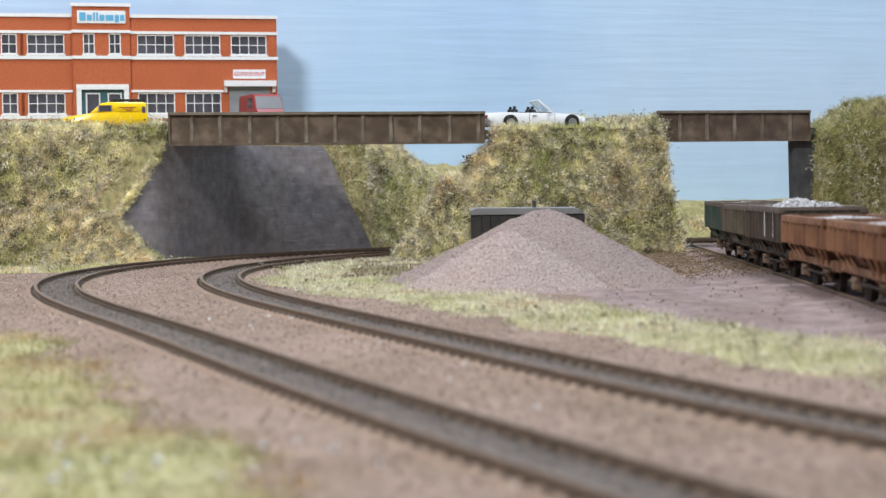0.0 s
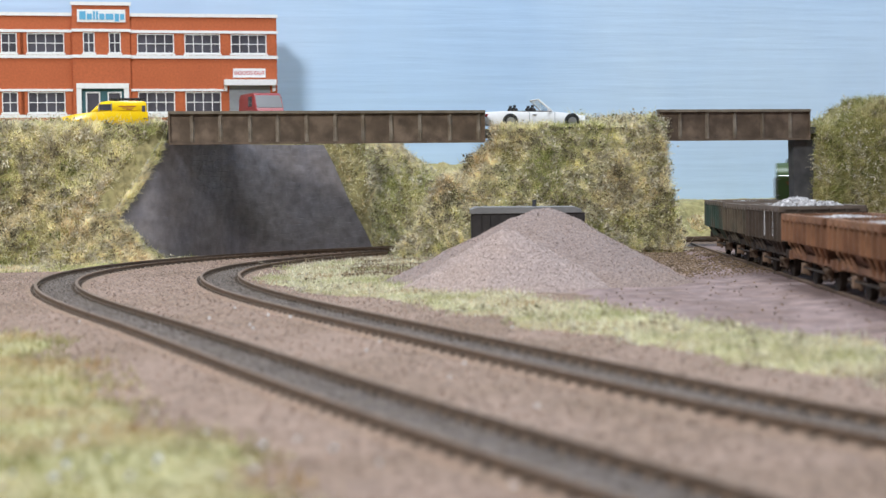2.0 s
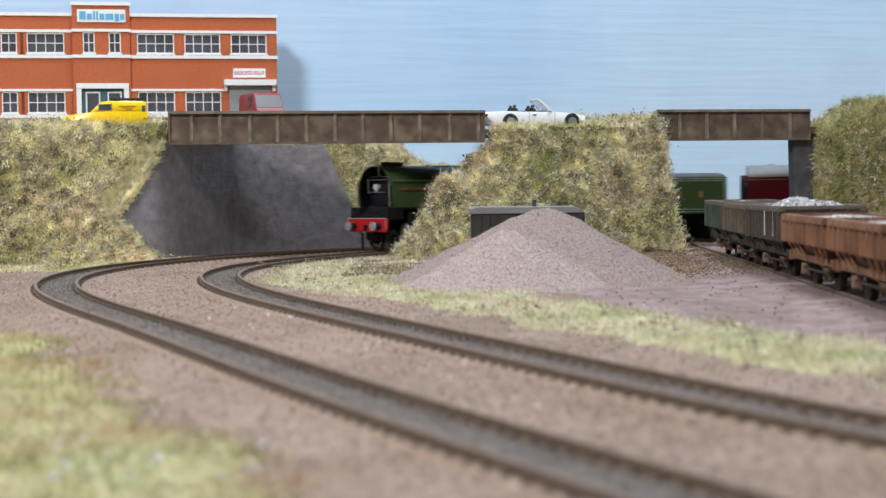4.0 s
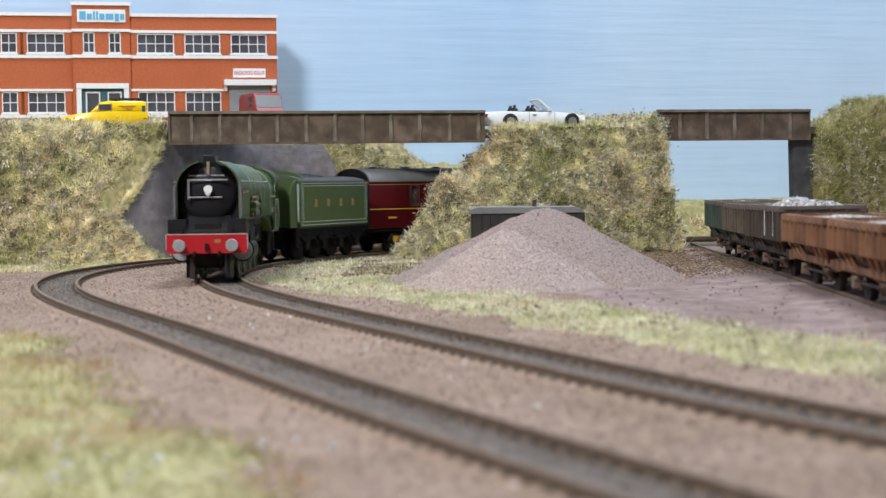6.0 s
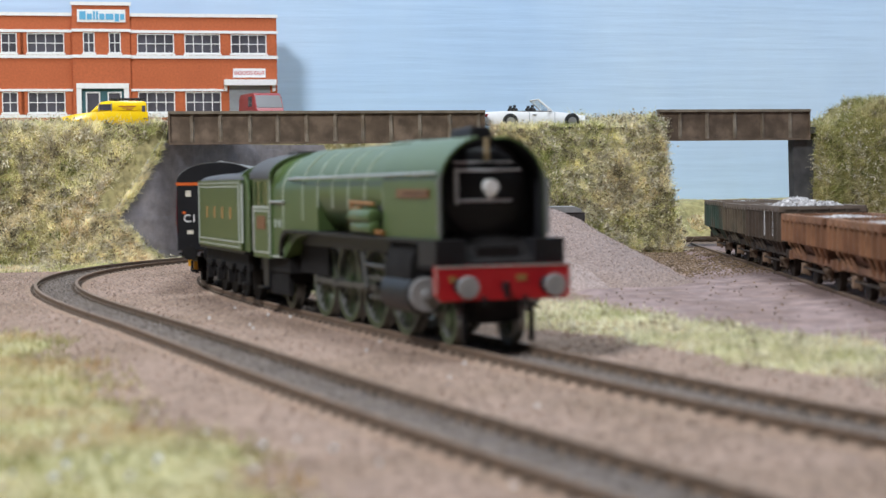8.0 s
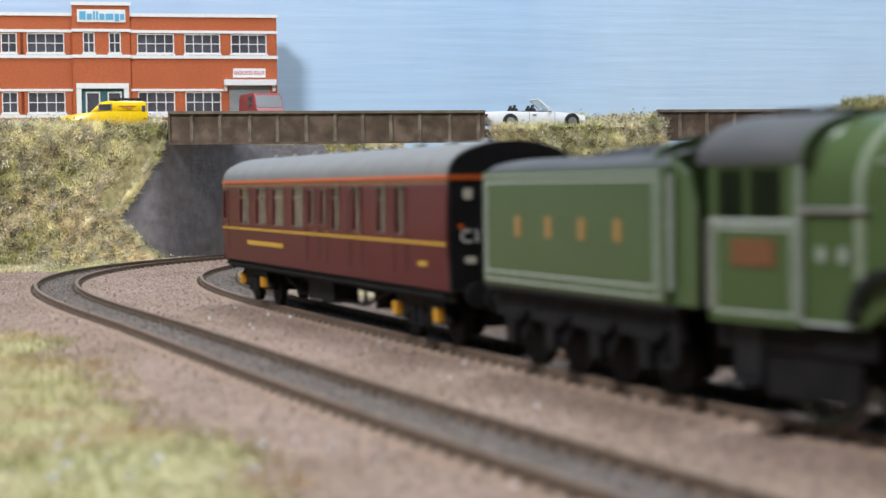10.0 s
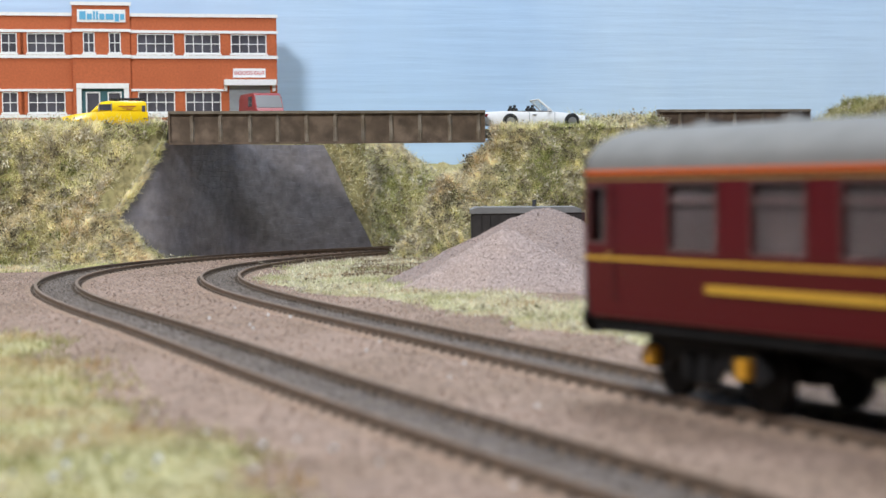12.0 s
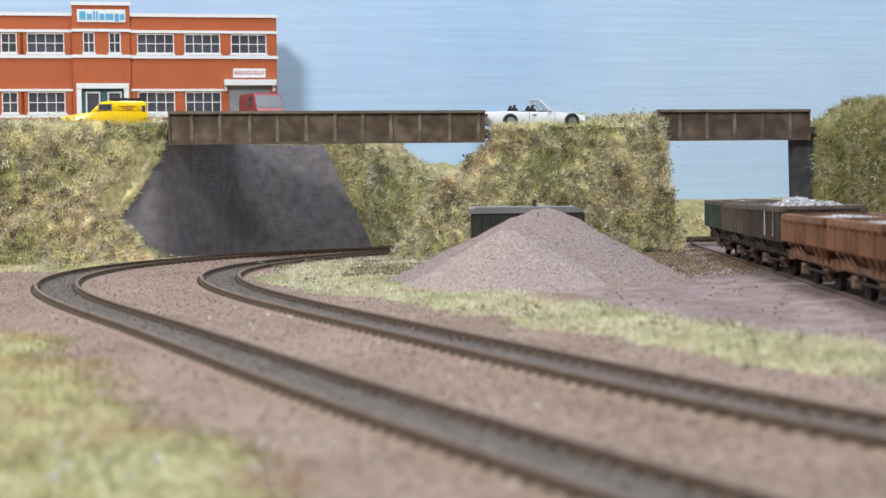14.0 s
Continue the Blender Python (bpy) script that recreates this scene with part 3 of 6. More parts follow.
def build_factory():
    t = thing("factory_building", spot(0, FACADE), "two-storey red brick factory with white bands and metal windows", "building")
    tall = [(-94.5, -83.5), (-76.6, -50.6), (0.7, 27.1), (34.7, 60.6), (68.3, 94.5)]
    tall = [(-128.0, -102.5)] + [(-94.5, -83.5)] + tall[1:]
    upper = [(a, b, 138.2, 152.4) for a, b in tall]
    lower = [(a, b, 95.6, 110.6) for a, b in tall[:-1]]
    bm = bmesh.new()
    wall_with_holes(bm, -175, -45, 79, 165, [h for h in upper + lower if h[1] < -45], 0, 2)
    part("wall", bm, M_brick, t)
    bm = bmesh.new()
    wall_with_holes(bm, -4.4, 102, 79, 165, [h for h in upper + lower if h[0] > -5] + [(66.6, 96.6, 79.5, 115.4)], 0, 2)
    part("wall", bm, M_brick, t)
    bm = bmesh.new()
    wall_with_holes(bm, -45, -4.4, 79, 172.6, [(-37.6, -29.4, 138.2, 153), (-19.4, -11.0, 138.2, 153), (-39.6, -9.2, 82, 113.5)], -2.4, 0.4)
    part("centre_bay", bm, M_brick, t)
    part("side_wall", boxes((100, 102, 2, 26, 79, 165)), M_brick, t)
    part("side_wall", boxes((-175, -173, 2, 26, 79, 165)), M_brick, t)
    part("rear_wall", boxes((-173, 100, 24, 26, 79, 165)), M_brick, t)
    part("roof", boxes((-173, 100, 2, 24, 159, 160.5)), M_road, t)
    part("inner_floor", boxes((-173, 100, 2, 24, 123, 125)), M_road, t)
    part("plinth", boxes((-175, -45, -1.0, 0, 78, 92.2)), M_brick, t)
    part("plinth", boxes((-4.4, 66, -1.0, 0, 78, 92.2)), M_brick, t)
    for u in (-81.0, -79.2, -99.2, -48.2, 31.0, 64.4, 98.6, -1.6):
        part("pilaster", boxes((u - 2.1, u + 2.1, -0.55, 0, 137.6, 153)), M_brick, t)
        if u < 64:
            part("pilaster", boxes((u - 2.1, u + 2.1, -0.55, 0, 95, 111)), M_brick, t)
    for u0, u1 in ((-175.5, -45.2), (-4.2, 102.8)):
        part("parapet_coping", boxes((u0, u1, -1.2, 3.2, 164.6, 167.0)), M_white, t, bevel=0.2)
        part("string_course", boxes((u0, u1, -1.1, 0, 152.9, 154.9)), M_white, t, bevel=0.2)
        part("string_course", boxes((u0, u1, -1.1, 0, 134.6, 136.9)), M_white, t, bevel=0.2)
        part("string_course", boxes((u0, 62.4 if u1 > 0 else u1, -1.1, 0, 111.0, 112.7)), M_white, t, bevel=0.2)
        part("string_course", boxes((u0, 62.4 if u1 > 0 else u1, -1.4, 0, 92.2, 94.3)), M_white, t, bevel=0.2)
    part("parapet_coping", boxes((-46, -3.4, -3.6, 1.4, 172.2, 174.6)), M_white, t, bevel=0.2)
    part("string_course", boxes((-45.6, -3.8, -3.5, -2.4, 153.4, 155.4)), M_white, t, bevel=0.2)
    part("string_course", boxes((-45.6, -3.8, -3.5, -2.4, 134.8, 137.0)), M_white, t, bevel=0.2)
    for h in upper + lower:
        window(t, h[0], h[1], h[2], h[3], 4 if h[1] - h[0] > 20 else 2, 2)
    for a, b in ((-37.6, -29.4), (-19.4, -11.0)):
        window(t, a, b, 138.2, 153.0, 2, 2, 2.4)
    part("door_surround", boxes((-42.9, -39.4, -3.6, -2.2, 80, 116.4), (-9.4, -5.9, -3.6, -2.2, 80, 116.4), (-42.9, -5.9, -3.8, -2.2, 112.9, 116.6)), M_white, t)
    part("entrance_screen", boxes((-39.6, -9.2, -0.9, 0.2, 80, 113.4)), M_teal, t, "dark teal entrance doors")
    for a, b in ((-36.4, -26.2), (-21.0, -11.0)):
        d = part("door_leaf", boxes((a, b, -1.5, -0.8, 81, 110.6)), M_white, t)
        part("pane", boxes((a + 1.0, b - 1.0, -1.62, -1.45, 83, 109.6)), M_glass_dark, d)
    s = part("roller_shutter", boxes((66.4, 96.8, 0.6, 1.6, 79, 115.6)), M_shutter, t)
    for i in range(16):
        part("shutter_slat", boxes((66.6, 96.6, 0.2, 0.7, 80.6 + i * 2.15, 82.3 + i * 2.15)), M_shutter, s)
    part("canopy", boxes((62.6, 100.6, -5.0, 0, 115.2, 119.4)), M_white, t, bevel=0.3)
    part("canopy_post", boxes((63.0, 65.0, -2.0, 0, 111, 115.2)), M_white, t)
    part("canopy_post", boxes((98.2, 100.2, -2.0, 0, 111, 115.2)), M_white, t)
    sign = part("name_board", boxes((-41.4, -7.4, -3.3, -2.4, 160.2, 169.2)), M_white, t, "white sign board with blue name bars")
    for a, b, lo, hi in ((-39.8, -35.4, 162.0, 167.8), (-34.6, -31.0, 162.0, 166.2), (-30.3, -28.8, 162.0, 167.8), (-28.1, -26.6, 162.0, 167.8),
                         (-25.8, -22.2, 162.0, 166.2), (-21.4, -15.8, 162.0, 166.2), (-15.0, -11.9, 160.9, 166.2), (-11.2, -8.2, 162.0, 166.2)):
        part("sign_bar", boxes((a, b, -3.6, -3.3, lo, hi)), M_signblue, sign)
    board = part("goods_sign", boxes((69.6, 93.4, -0.8, 0, 121.0, 127.6)), M_white, t, "white sign reading GOODS OUT in red")
    flat_text("GOODS OUT", 3.75, M_signred, board, pose(81.5 * MM, -0.95 * MM, 124.2 * MM, 90, 0, 0), "sign_text")


# ---- road vehicles ----
def wheel_disc(bm, x, y, z, r, w):
    rod(bm, (x, y - w / 2, z), (x, y + w / 2, z), r, 20)


def car_wheels(t, axles, track, r, w=3.0):
    for x in axles:
        for s in (-1, 1):
            bm = bmesh.new()
            wheel_disc(bm, 0, 0, 0, r, w)
            wh = part("wheel", bm, M_rubber, t, m=at(x, s * track / 2, r), bevel=0.4)
            bm = bmesh.new()
            wheel_disc(bm, 0, s * (w / 2), 0, r * 0.62, 0.5)
            part("hub_cap", bm, M_silver, wh)


def body_loft(sections):
    """Closed outline sections (x, [(y, z), ...]) joined into a body."""
    bm = bmesh.new()
    rings = [[bm.verts.new((x, y, z)) for y, z in pts] for x, pts in sections]
    k = len(rings[0])
    for a, b in zip(rings, rings[1:]):
        for i in range(k):
            bm.faces.new((a[i], a[(i + 1) % k], b[(i + 1) % k], b[i]))
    bm.faces.new(rings[0][::-1]), bm.faces.new(rings[-1])
    bmesh.ops.recalc_face_normals(bm, faces=bm.faces[:])
    return bm


def car_section(half, z0, z1, roundness=0.25, top=1.0):
    h = z1 - z0
    return [(-half * 0.94, z0), (half * 0.94, z0), (half, z0 + h * 0.3), (half * (1 - 0.02), z1 - h * roundness), (half * top, z1), (-half * top, z1),
            (-half * (1 - 0.02), z1 - h * roundness), (-half, z0 + h * 0.3)]


def build_yellow_van():
    # x runs from tail (0) to nose along -u
    t = thing("yellow_van", spot(-9.4, 34, 78.0, 180) @ Matrix.Diagonal((1.07, 1.0, 1.03, 1.0)), "small yellow three-wheeled van with a black roof rack", "van")
    secs = [(0, car_section(9.0, 1.8, 8.4, 0.3, 0.9)), (1.2, car_section(9.6, 1.4, 9.0, 0.3, 0.92)), (20, car_section(9.8, 1.4, 9.2, 0.3, 0.92)), (31, car_section(9.4, 1.4, 8.8, 0.4, 0.86)),
            (40, car_section(8.0, 1.5, 7.6, 0.5, 0.75)), (46, car_section(6.4, 1.7, 6.4, 0.6, 0.7)), (47.8, car_section(5.2, 2.2, 5.2, 0.6, 0.7))]
    part("body", body_loft(secs), M_yellow, t, smooth=True)
    cab = [(0.8, car_section(8.6, 8.6, 14.0, 0.25, 0.85)), (2.0, car_section(8.9, 8.6, 15.0, 0.25, 0.85)), (22, car_section(8.7, 8.6, 15.2, 0.25, 0.83)), (26.0, car_section(8.5, 8.6, 14.4, 0.3, 0.8)), (31.5, car_section(8.2, 8.4, 9.2, 0.3, 0.9))]
    part("cabin", body_loft(cab), M_yellow, t, smooth=True)
    for s in (-1, 1):
        bm = boxes((20.5, 27.0, s * 8.55 - 0.35, s * 8.55 + 0.35, 9.8, 13.2))
        part("side_window", bm, M_glass_dark, t)
        part("window_frame", boxes((26.9, 27.5, s * 8.5 - 0.5, s * 8.5 + 0.5, 9.4, 13.6), (20.0, 20.6, s * 8.6 - 0.5, s * 8.6 + 0.5, 9.4, 13.6)), M_silver, t)
        part("rear_window", boxes((1.6, 3.4, s * 8.6 - 0.4, s * 8.6 + 0.4, 8.8, 12.4)), M_glass_dark, t)
        part("panel_sign", boxes((6, 17, s * 8.95 - 0.1, s * 8.95 + 0.1, 9.6, 12.6)), M_yellow, t)
        for k, z in enumerate((11.9, 11.0, 10.2)):
            part("lettering_bar", boxes((6.8 + k, 16.2 - 2 * k, s * 9.0 - 0.12, s * 9.0 + 0.12, z - 0.22, z + 0.22)), M_vanred, t)
    part("windscreen", body_loft([(26.6, [(-7.2, 9.6), (7.2, 9.6), (6.4, 14.0), (-6.4, 14.0)]), (30.6, [(-7.4, 9.2), (7.4, 9.2), (7.2, 10.2), (-7.2, 10.2)])]), M_glass_dark, t)
    rack = part("roof_rack", rods(*[((3 + i * 3.2, -6.6, 16.1), (3 + i * 3.2, 6.6, 16.1), 0.35) for i in range(6)], ((2, -6.6, 16.5), (20, -6.6, 16.5), 0.4), ((2, 6.6, 16.5), (20, 6.6, 16.5), 0.4),
                                    ((2, -6.6, 16.5), (2, 6.6, 16.5), 0.4), ((20, -6.6, 16.5), (20, 6.6, 16.5), 0.4), ((4, -6.6, 14.6), (4, -6.6, 16.4), 0.3), ((18, -6.6, 14.6), (18, -6.6, 16.4), 0.3),
                                    ((4, 6.6, 14.6), (4, 6.6, 16.4), 0.3), ((18, 6.6, 14.6), (18, 6.6, 16.4), 0.3)), M_black, t, "black metal roof rack")
    part("bumper", boxes((-1.0, 0.4, -9.2, 9.2, 2.0, 3.2)), M_silver, t, bevel=0.3)
    part("headlight", rods(((45.0, -3.6, 5.0), (47.4, -3.6, 4.8), 1.2)), M_yellow, t)
    part("headlight", rods(((45.0, 3.6, 5.0), (47.4, 3.6, 4.8), 1.2)), M_yellow, t)
    car_wheels(t, (7.5,), 13.6, 3.4, 2.6)
    bm = bmesh.new()
    wheel_disc(bm, 0, 0, 0, 3.2, 2.6)
    part("front_wheel", bm, M_rubber, t, m=at(38, 0, 3.2))


def build_convertible():
    t = thing("convertible_car", spot(196.5, 17, 75.0) @ Matrix.Diagonal((1.06, 1.0, 1.05, 1.0)), "white open-top convertible car with dark seats", "car")
    secs = [(0, car_section(9.8, 3.4, 8.6, 0.3, 0.88)), (1.6, car_section(10.6, 2.2, 10.0, 0.25, 0.9)), (10, car_section(11.3, 1.9, 10.4, 0.25, 0.9)), (24, car_section(11.4, 1.9, 10.0, 0.25, 0.92)),
            (43, car_section(11.4, 1.9, 9.8, 0.25, 0.9)), (54, car_section(11.0, 1.9, 8.8, 0.35, 0.86)), (61, car_section(10.0, 2.2, 7.4, 0.45, 0.8)), (64.5, car_section(8.6, 2.8, 6.2, 0.5, 0.8))]
    part("body", body_loft(secs), M_whitepaint, t, smooth=True)
    part("cockpit_trim", boxes((14, 40, -9.4, 9.4, 9.9, 10.5)), M_rubber, t, "black interior", bevel=0.3)
    for x in (19, 30):
        for y in (-4.6, 4.6):
            st = part("seat", body_loft([(x - 1.2, car_section(3.0, 9.5, 14.0, 0.3, 0.7)), (x + 1.2, car_section(3.0, 9.5, 13.4, 0.3, 0.7))]), M_rubber, t, "dark grey seat back")
            part("headrest", boxes((x - 0.7, x + 0.5, y - 1.2 - y, y + 1.2 - y, 14.0, 15.4)), M_rubber, st)
            st.matrix_basis = at(0, y, -1.4)
    a = [((40.5, -9.6, 10.2), (32.5, -8.6, 17.2), 0.55), ((40.5, 9.6, 10.2), (32.5, 8.6, 17.2), 0.55), ((32.5, -8.6, 17.2), (32.5, 8.6, 17.2), 0.5), ((41, -9.6, 10.0), (41, 9.6, 10.0), 0.4)]
    wf = part("windscreen_frame", rods(*a), M_whitepaint, t)
    g = bmesh.new()
    v = [g.verts.new(c) for c in ((40.3, -9.2, 10.3), (40.3, 9.2, 10.3), (32.7, 8.4, 17.0), (32.7, -8.4, 17.0), (40.0, -9.2, 10.3), (40.0, 9.2, 10.3), (32.4, 8.4, 17.0), (32.4, -8.4, 17.0))]
    for f in ((0, 1, 2, 3), (7, 6, 5, 4), (0, 4, 5, 1), (1, 5, 6, 2), (2, 6, 7, 3), (3, 7, 4, 0)):
        g.faces.new([v[i] for i in f])
    part("windscreen", g, M_glass, wf)
    for s in (-1, 1):
        part("door_line", boxes((26.0, 26.3, s * 11.42 - 0.06, s * 11.42 + 0.06, 3.4, 9.6)), M_shutter, t)
        part("door_line", boxes((41.6, 41.9, s * 11.40 - 0.06, s * 11.40 + 0.06, 3.4, 9.4)), M_shutter, t)
        part("door_handle", boxes((28, 30.5, s * 11.5 - 0.2, s * 11.5 + 0.2, 7.9, 8.5)), M_silver, t)
        part("door_mirror", body_loft([(37.5, car_section(1.2, 10.0, 11.8)), (39.2, car_section(0.9, 10.2, 11.6))]), M_whitepaint, t, m=at(0, s * 11.9, 0), smooth=True)
        part("tail_light", boxes((-0.3, 1.4, s * 8.6 - 1.4, s * 8.6 + 1.4, 7.0, 8.8)), M_vanred, t, bevel=0.2)
        part("headlight", boxes((61.2, 63.6, s * 7.4 - 1.6, s * 7.4 + 1.6, 5.2, 6.7)), M_silver, t, bevel=0.3)
        part("wheel_arch", extrude_profile([(14.5 + 4.7 * math.cos(a_), 4.2 + 4.7 * math.sin(a_)) for a_ in np.linspace(0, 2 * math.pi, 24, endpoint=False)], s * 11.36 - 0.1, s * 11.36 + 0.1, "y"), M_rubber, t)
        part("wheel_arch", extrude_profile([(52.5 + 4.7 * math.cos(a_), 4.2 + 4.7 * math.sin(a_)) for a_ in np.linspace(0, 2 * math.pi, 24, endpoint=False)], s * 11.1 - 0.1, s * 11.1 + 0.1, "y"), M_rubber, t)
    car_wheels(t, (14.5, 52.5), 21.2, 4.1, 2.6)


def build_red_van():
    t = thing("red_van", spot(84.5, 205, 80.0, -80) @ Matrix.Diagonal((0.8, 0.8, 1.0, 1.0)), "dull red van with a broad windscreen at the goods door", "van")
    secs = [(-22, car_section(13.5, 4, 26, 0.12, 0.88)), (-20, car_section(14, 3, 27, 0.12, 0.9)), (14, car_section(14, 3, 27.2, 0.12, 0.9)), (18.5, car_section(13.8, 3, 26, 0.14, 0.88)), (25, car_section(13.4, 3, 17.0, 0.2, 0.94)), (28, car_section(12.6, 3.4, 14, 0.3, 0.92))]
    part("body", body_loft(secs), M_vanred, t, smooth=True)
    part("windscreen", body_loft([(19.4, [(-11.4, 25.0), (11.4, 25.0), (11.4, 25.4), (-11.4, 25.4)]), (25.6, [(-11.9, 16.4), (11.9, 16.4), (11.9, 16.9), (-11.9, 16.9)])]), M_windscreen, t)
    for s in (-1, 1):
        part("side_window", boxes((7, 17, s * 13.6 - 0.4, s * 13.6 + 0.4, 17.5, 24.5)), M_glass_dark, t)
        part("headlight", rods(((27, s * 9.6, 11), (28.8, s * 9.6, 11), 1.8)), M_silver, t)
    part("grille", boxes((27.6, 28.6, -7, 7, 9, 12.6)), M_black, t)
    part("bumper", boxes((27.4, 29.4, -13, 13, 4.4, 6.6)), M_shutter, t, bevel=0.3)
    car_wheels(t, (-13, 18), 25, 4.6, 3.4)


M_girder_top = mat("worn_flange_paint", (0.20, 0.165, 0.12), 0.6, var=0.25, scale=120, second=(0.12, 0.09, 0.06), second_scale=40)
M_girder_rib = mat("rubbed_stiffener_paint", (0.17, 0.13, 0.09), 0.6, var=0.35, scale=90, second=(0.30, 0.26, 0.21), second_scale=110, second_amount=0.6)
M_pier = mat("dark_grey_render", (0.055, 0.055, 0.06), 0.7, var=0.3, scale=160, bump=0.3, second=(0.11, 0.105, 0.10), second_scale=50)
M_windscreen = mat("dusty_windscreen", (0.2, 0.195, 0.2), 0.45, var=0.1, scale=40, spec=0.2)


build_girder(0.8, 193.6, (14.3, 31.0, 48.8, 65.4, 82.9, 100.4, 117.5, 135.0, 153.0, 171.8, 190.1), "long brown plate girder bridge with riveted stiffeners")
build_girder(308.0, 411.5, (322.5, 340.9, 359.8, 378.9, 398.2), "short brown plate girder bridge over the siding")
build_road()
build_factory()
build_yellow_van()
build_convertible()
build_red_van()


# ---- the yard: mud, heaps, hut, wagons ----
def mud_z(x, y):
    d, w = toe_distance([(170, 250, 1), (112, 458, 1), (74, 552, 1), (52, 668, 1), (60, 760, 1), (118, 830, 1), (146, 980, 1), (150, 1160, 1)], x, y)
    d = -d + 5 * wobble(x, y, 45, 7.0) + 2.5 * wobble(x, y, 14, 1.0)
    siding = 1 - step(16, 40, np.abs(line_distance(line_s, x, y)))
    return GROUND - 2.2 + (3.0 + 1.25 * siding) * step(-9, 6, d) + (0.45 * wobble(x, y, 38, 5.0) + 0.22 * wobble(x, y, 11, 2.0)) * (1 - 0.8 * siding)


def heap_z(cx, cy, top, rx, ry, seed):
    def z(x, y):
        dx, dy = (x - cx) / rx, (y - cy) / ry
        a = np.arctan2(dy, dx)
        d = np.sqrt(dx * dx + dy * dy) * (1 + 0.06 * np.sin(3 * a + seed) + 0.04 * np.sin(5 * a + 2 * seed))
        f = 1 - np.sqrt(d * d + 0.006) + 0.075
        flare = np.where(d > 0.8, 0.10 * np.clip(d - 0.8, 0, 0.5), 0)
        return GROUND - 0.4 + (top - GROUND) * (f + flare) + 0.5 * wobble(x, y, 16, seed) + 0.3 * wobble(x, y, 6, seed + 1)
    return z


HEAPS = [(heap_z(46, 792, 30.5, 63, 70, 1.0), (-35, 124, 705, 872)), (heap_z(27, 736, 22.0, 43, 30, 4.0), (-40, 86, 685, 790))]


def build_yard():
    m = sheet_mesh("mud_yard", np.arange(30, 420, 4.0), np.arange(230, 1180, 4.0), mud_z, M_mud)
    tagged(m, "smooth purplish brown dried mud of the yard", "ground", kind="structure")
    for (f, (x0, x1, y0, y1)), mtl, label in zip(HEAPS, (M_heap, M_heap_lit), ("tall heap of pinkish grey gravel before the hut", "low heap of pinkish grey gravel against a taller one")):
        ob = sheet_mesh("gravel_heap", np.arange(x0, x1, 1.6), np.arange(y0, y1, 1.6), f, mtl)
        tagged(ob, label, "gravel heap", group="gravel heaps")


def build_twigs():
    """Dead sprigs lying on the ground: one stem with a few bent side shoots."""
    for x, y, turn, size, label in ((-86, 940, 170, 13, "short dead twig lying beside the curved track"), (-14, 800, 15, 22, "dark dead sprig lying in the pale grass")):
        t = thing("dead_twig", at(x, y, GROUND + 1.4, turn), label, "twig", group="dead twigs")
        stem = [(0, 0, 0), (size * 0.35, 0.6, 0.7), (size * 0.7, -0.4, 1.6), (size, 1.0, 2.6)]
        part("stem", rods(*[(a, b, 0.42) for a, b in zip(stem, stem[1:])], seg=6), M_deadwood, t)
        for k, (dx, dy, dz) in enumerate(((4, 3, 2.2), (5, -3, 2.0), (3, 2.5, 2.8), (-2, -2.5, 2.6))):
            p = Vector(stem[1 + k % 2]) + Vector((k * 0.9, 0, 0.2))
            part("shoot", rods((p, p + Vector((dx, dy, dz)) * size / 22, 0.28), seg=5), M_deadwood, t)


M_deadwood = mat("dead_wood", (0.13, 0.105, 0.075), 0.9, var=0.3, scale=300)


def build_hut():
    t = thing("lineside_hut", at(41.3, 872, 0), "low dark wooden hut with a pale grey flat roof", "hut")
    part("wall", boxes((-27, 27, 0, 30, -4, 26.6)), M_hut, t, bevel=0.3)
    roof = extrude_profile([(-27.6, 25.9), (27.6, 25.9), (27.4, 27.6), (24.5, 29.0), (-24.5, 29.4), (-27.5, 28.2)], -1.2, 31.2, "y")
    part("roof", roof, M_hut_roof, t, "pale grey felted roof", bevel=0.3)
    for i in range(13):
        x = -26 + i * 4.25
        part("plank", boxes((x, x + 4.0, -0.5, 0.1, -4, 26.0)), M_hut, t)
    part("vent_pipe", rods(((4.5, 8, 28.5), (4.5, 8, 32.6), 1.0)), M_pier, t)


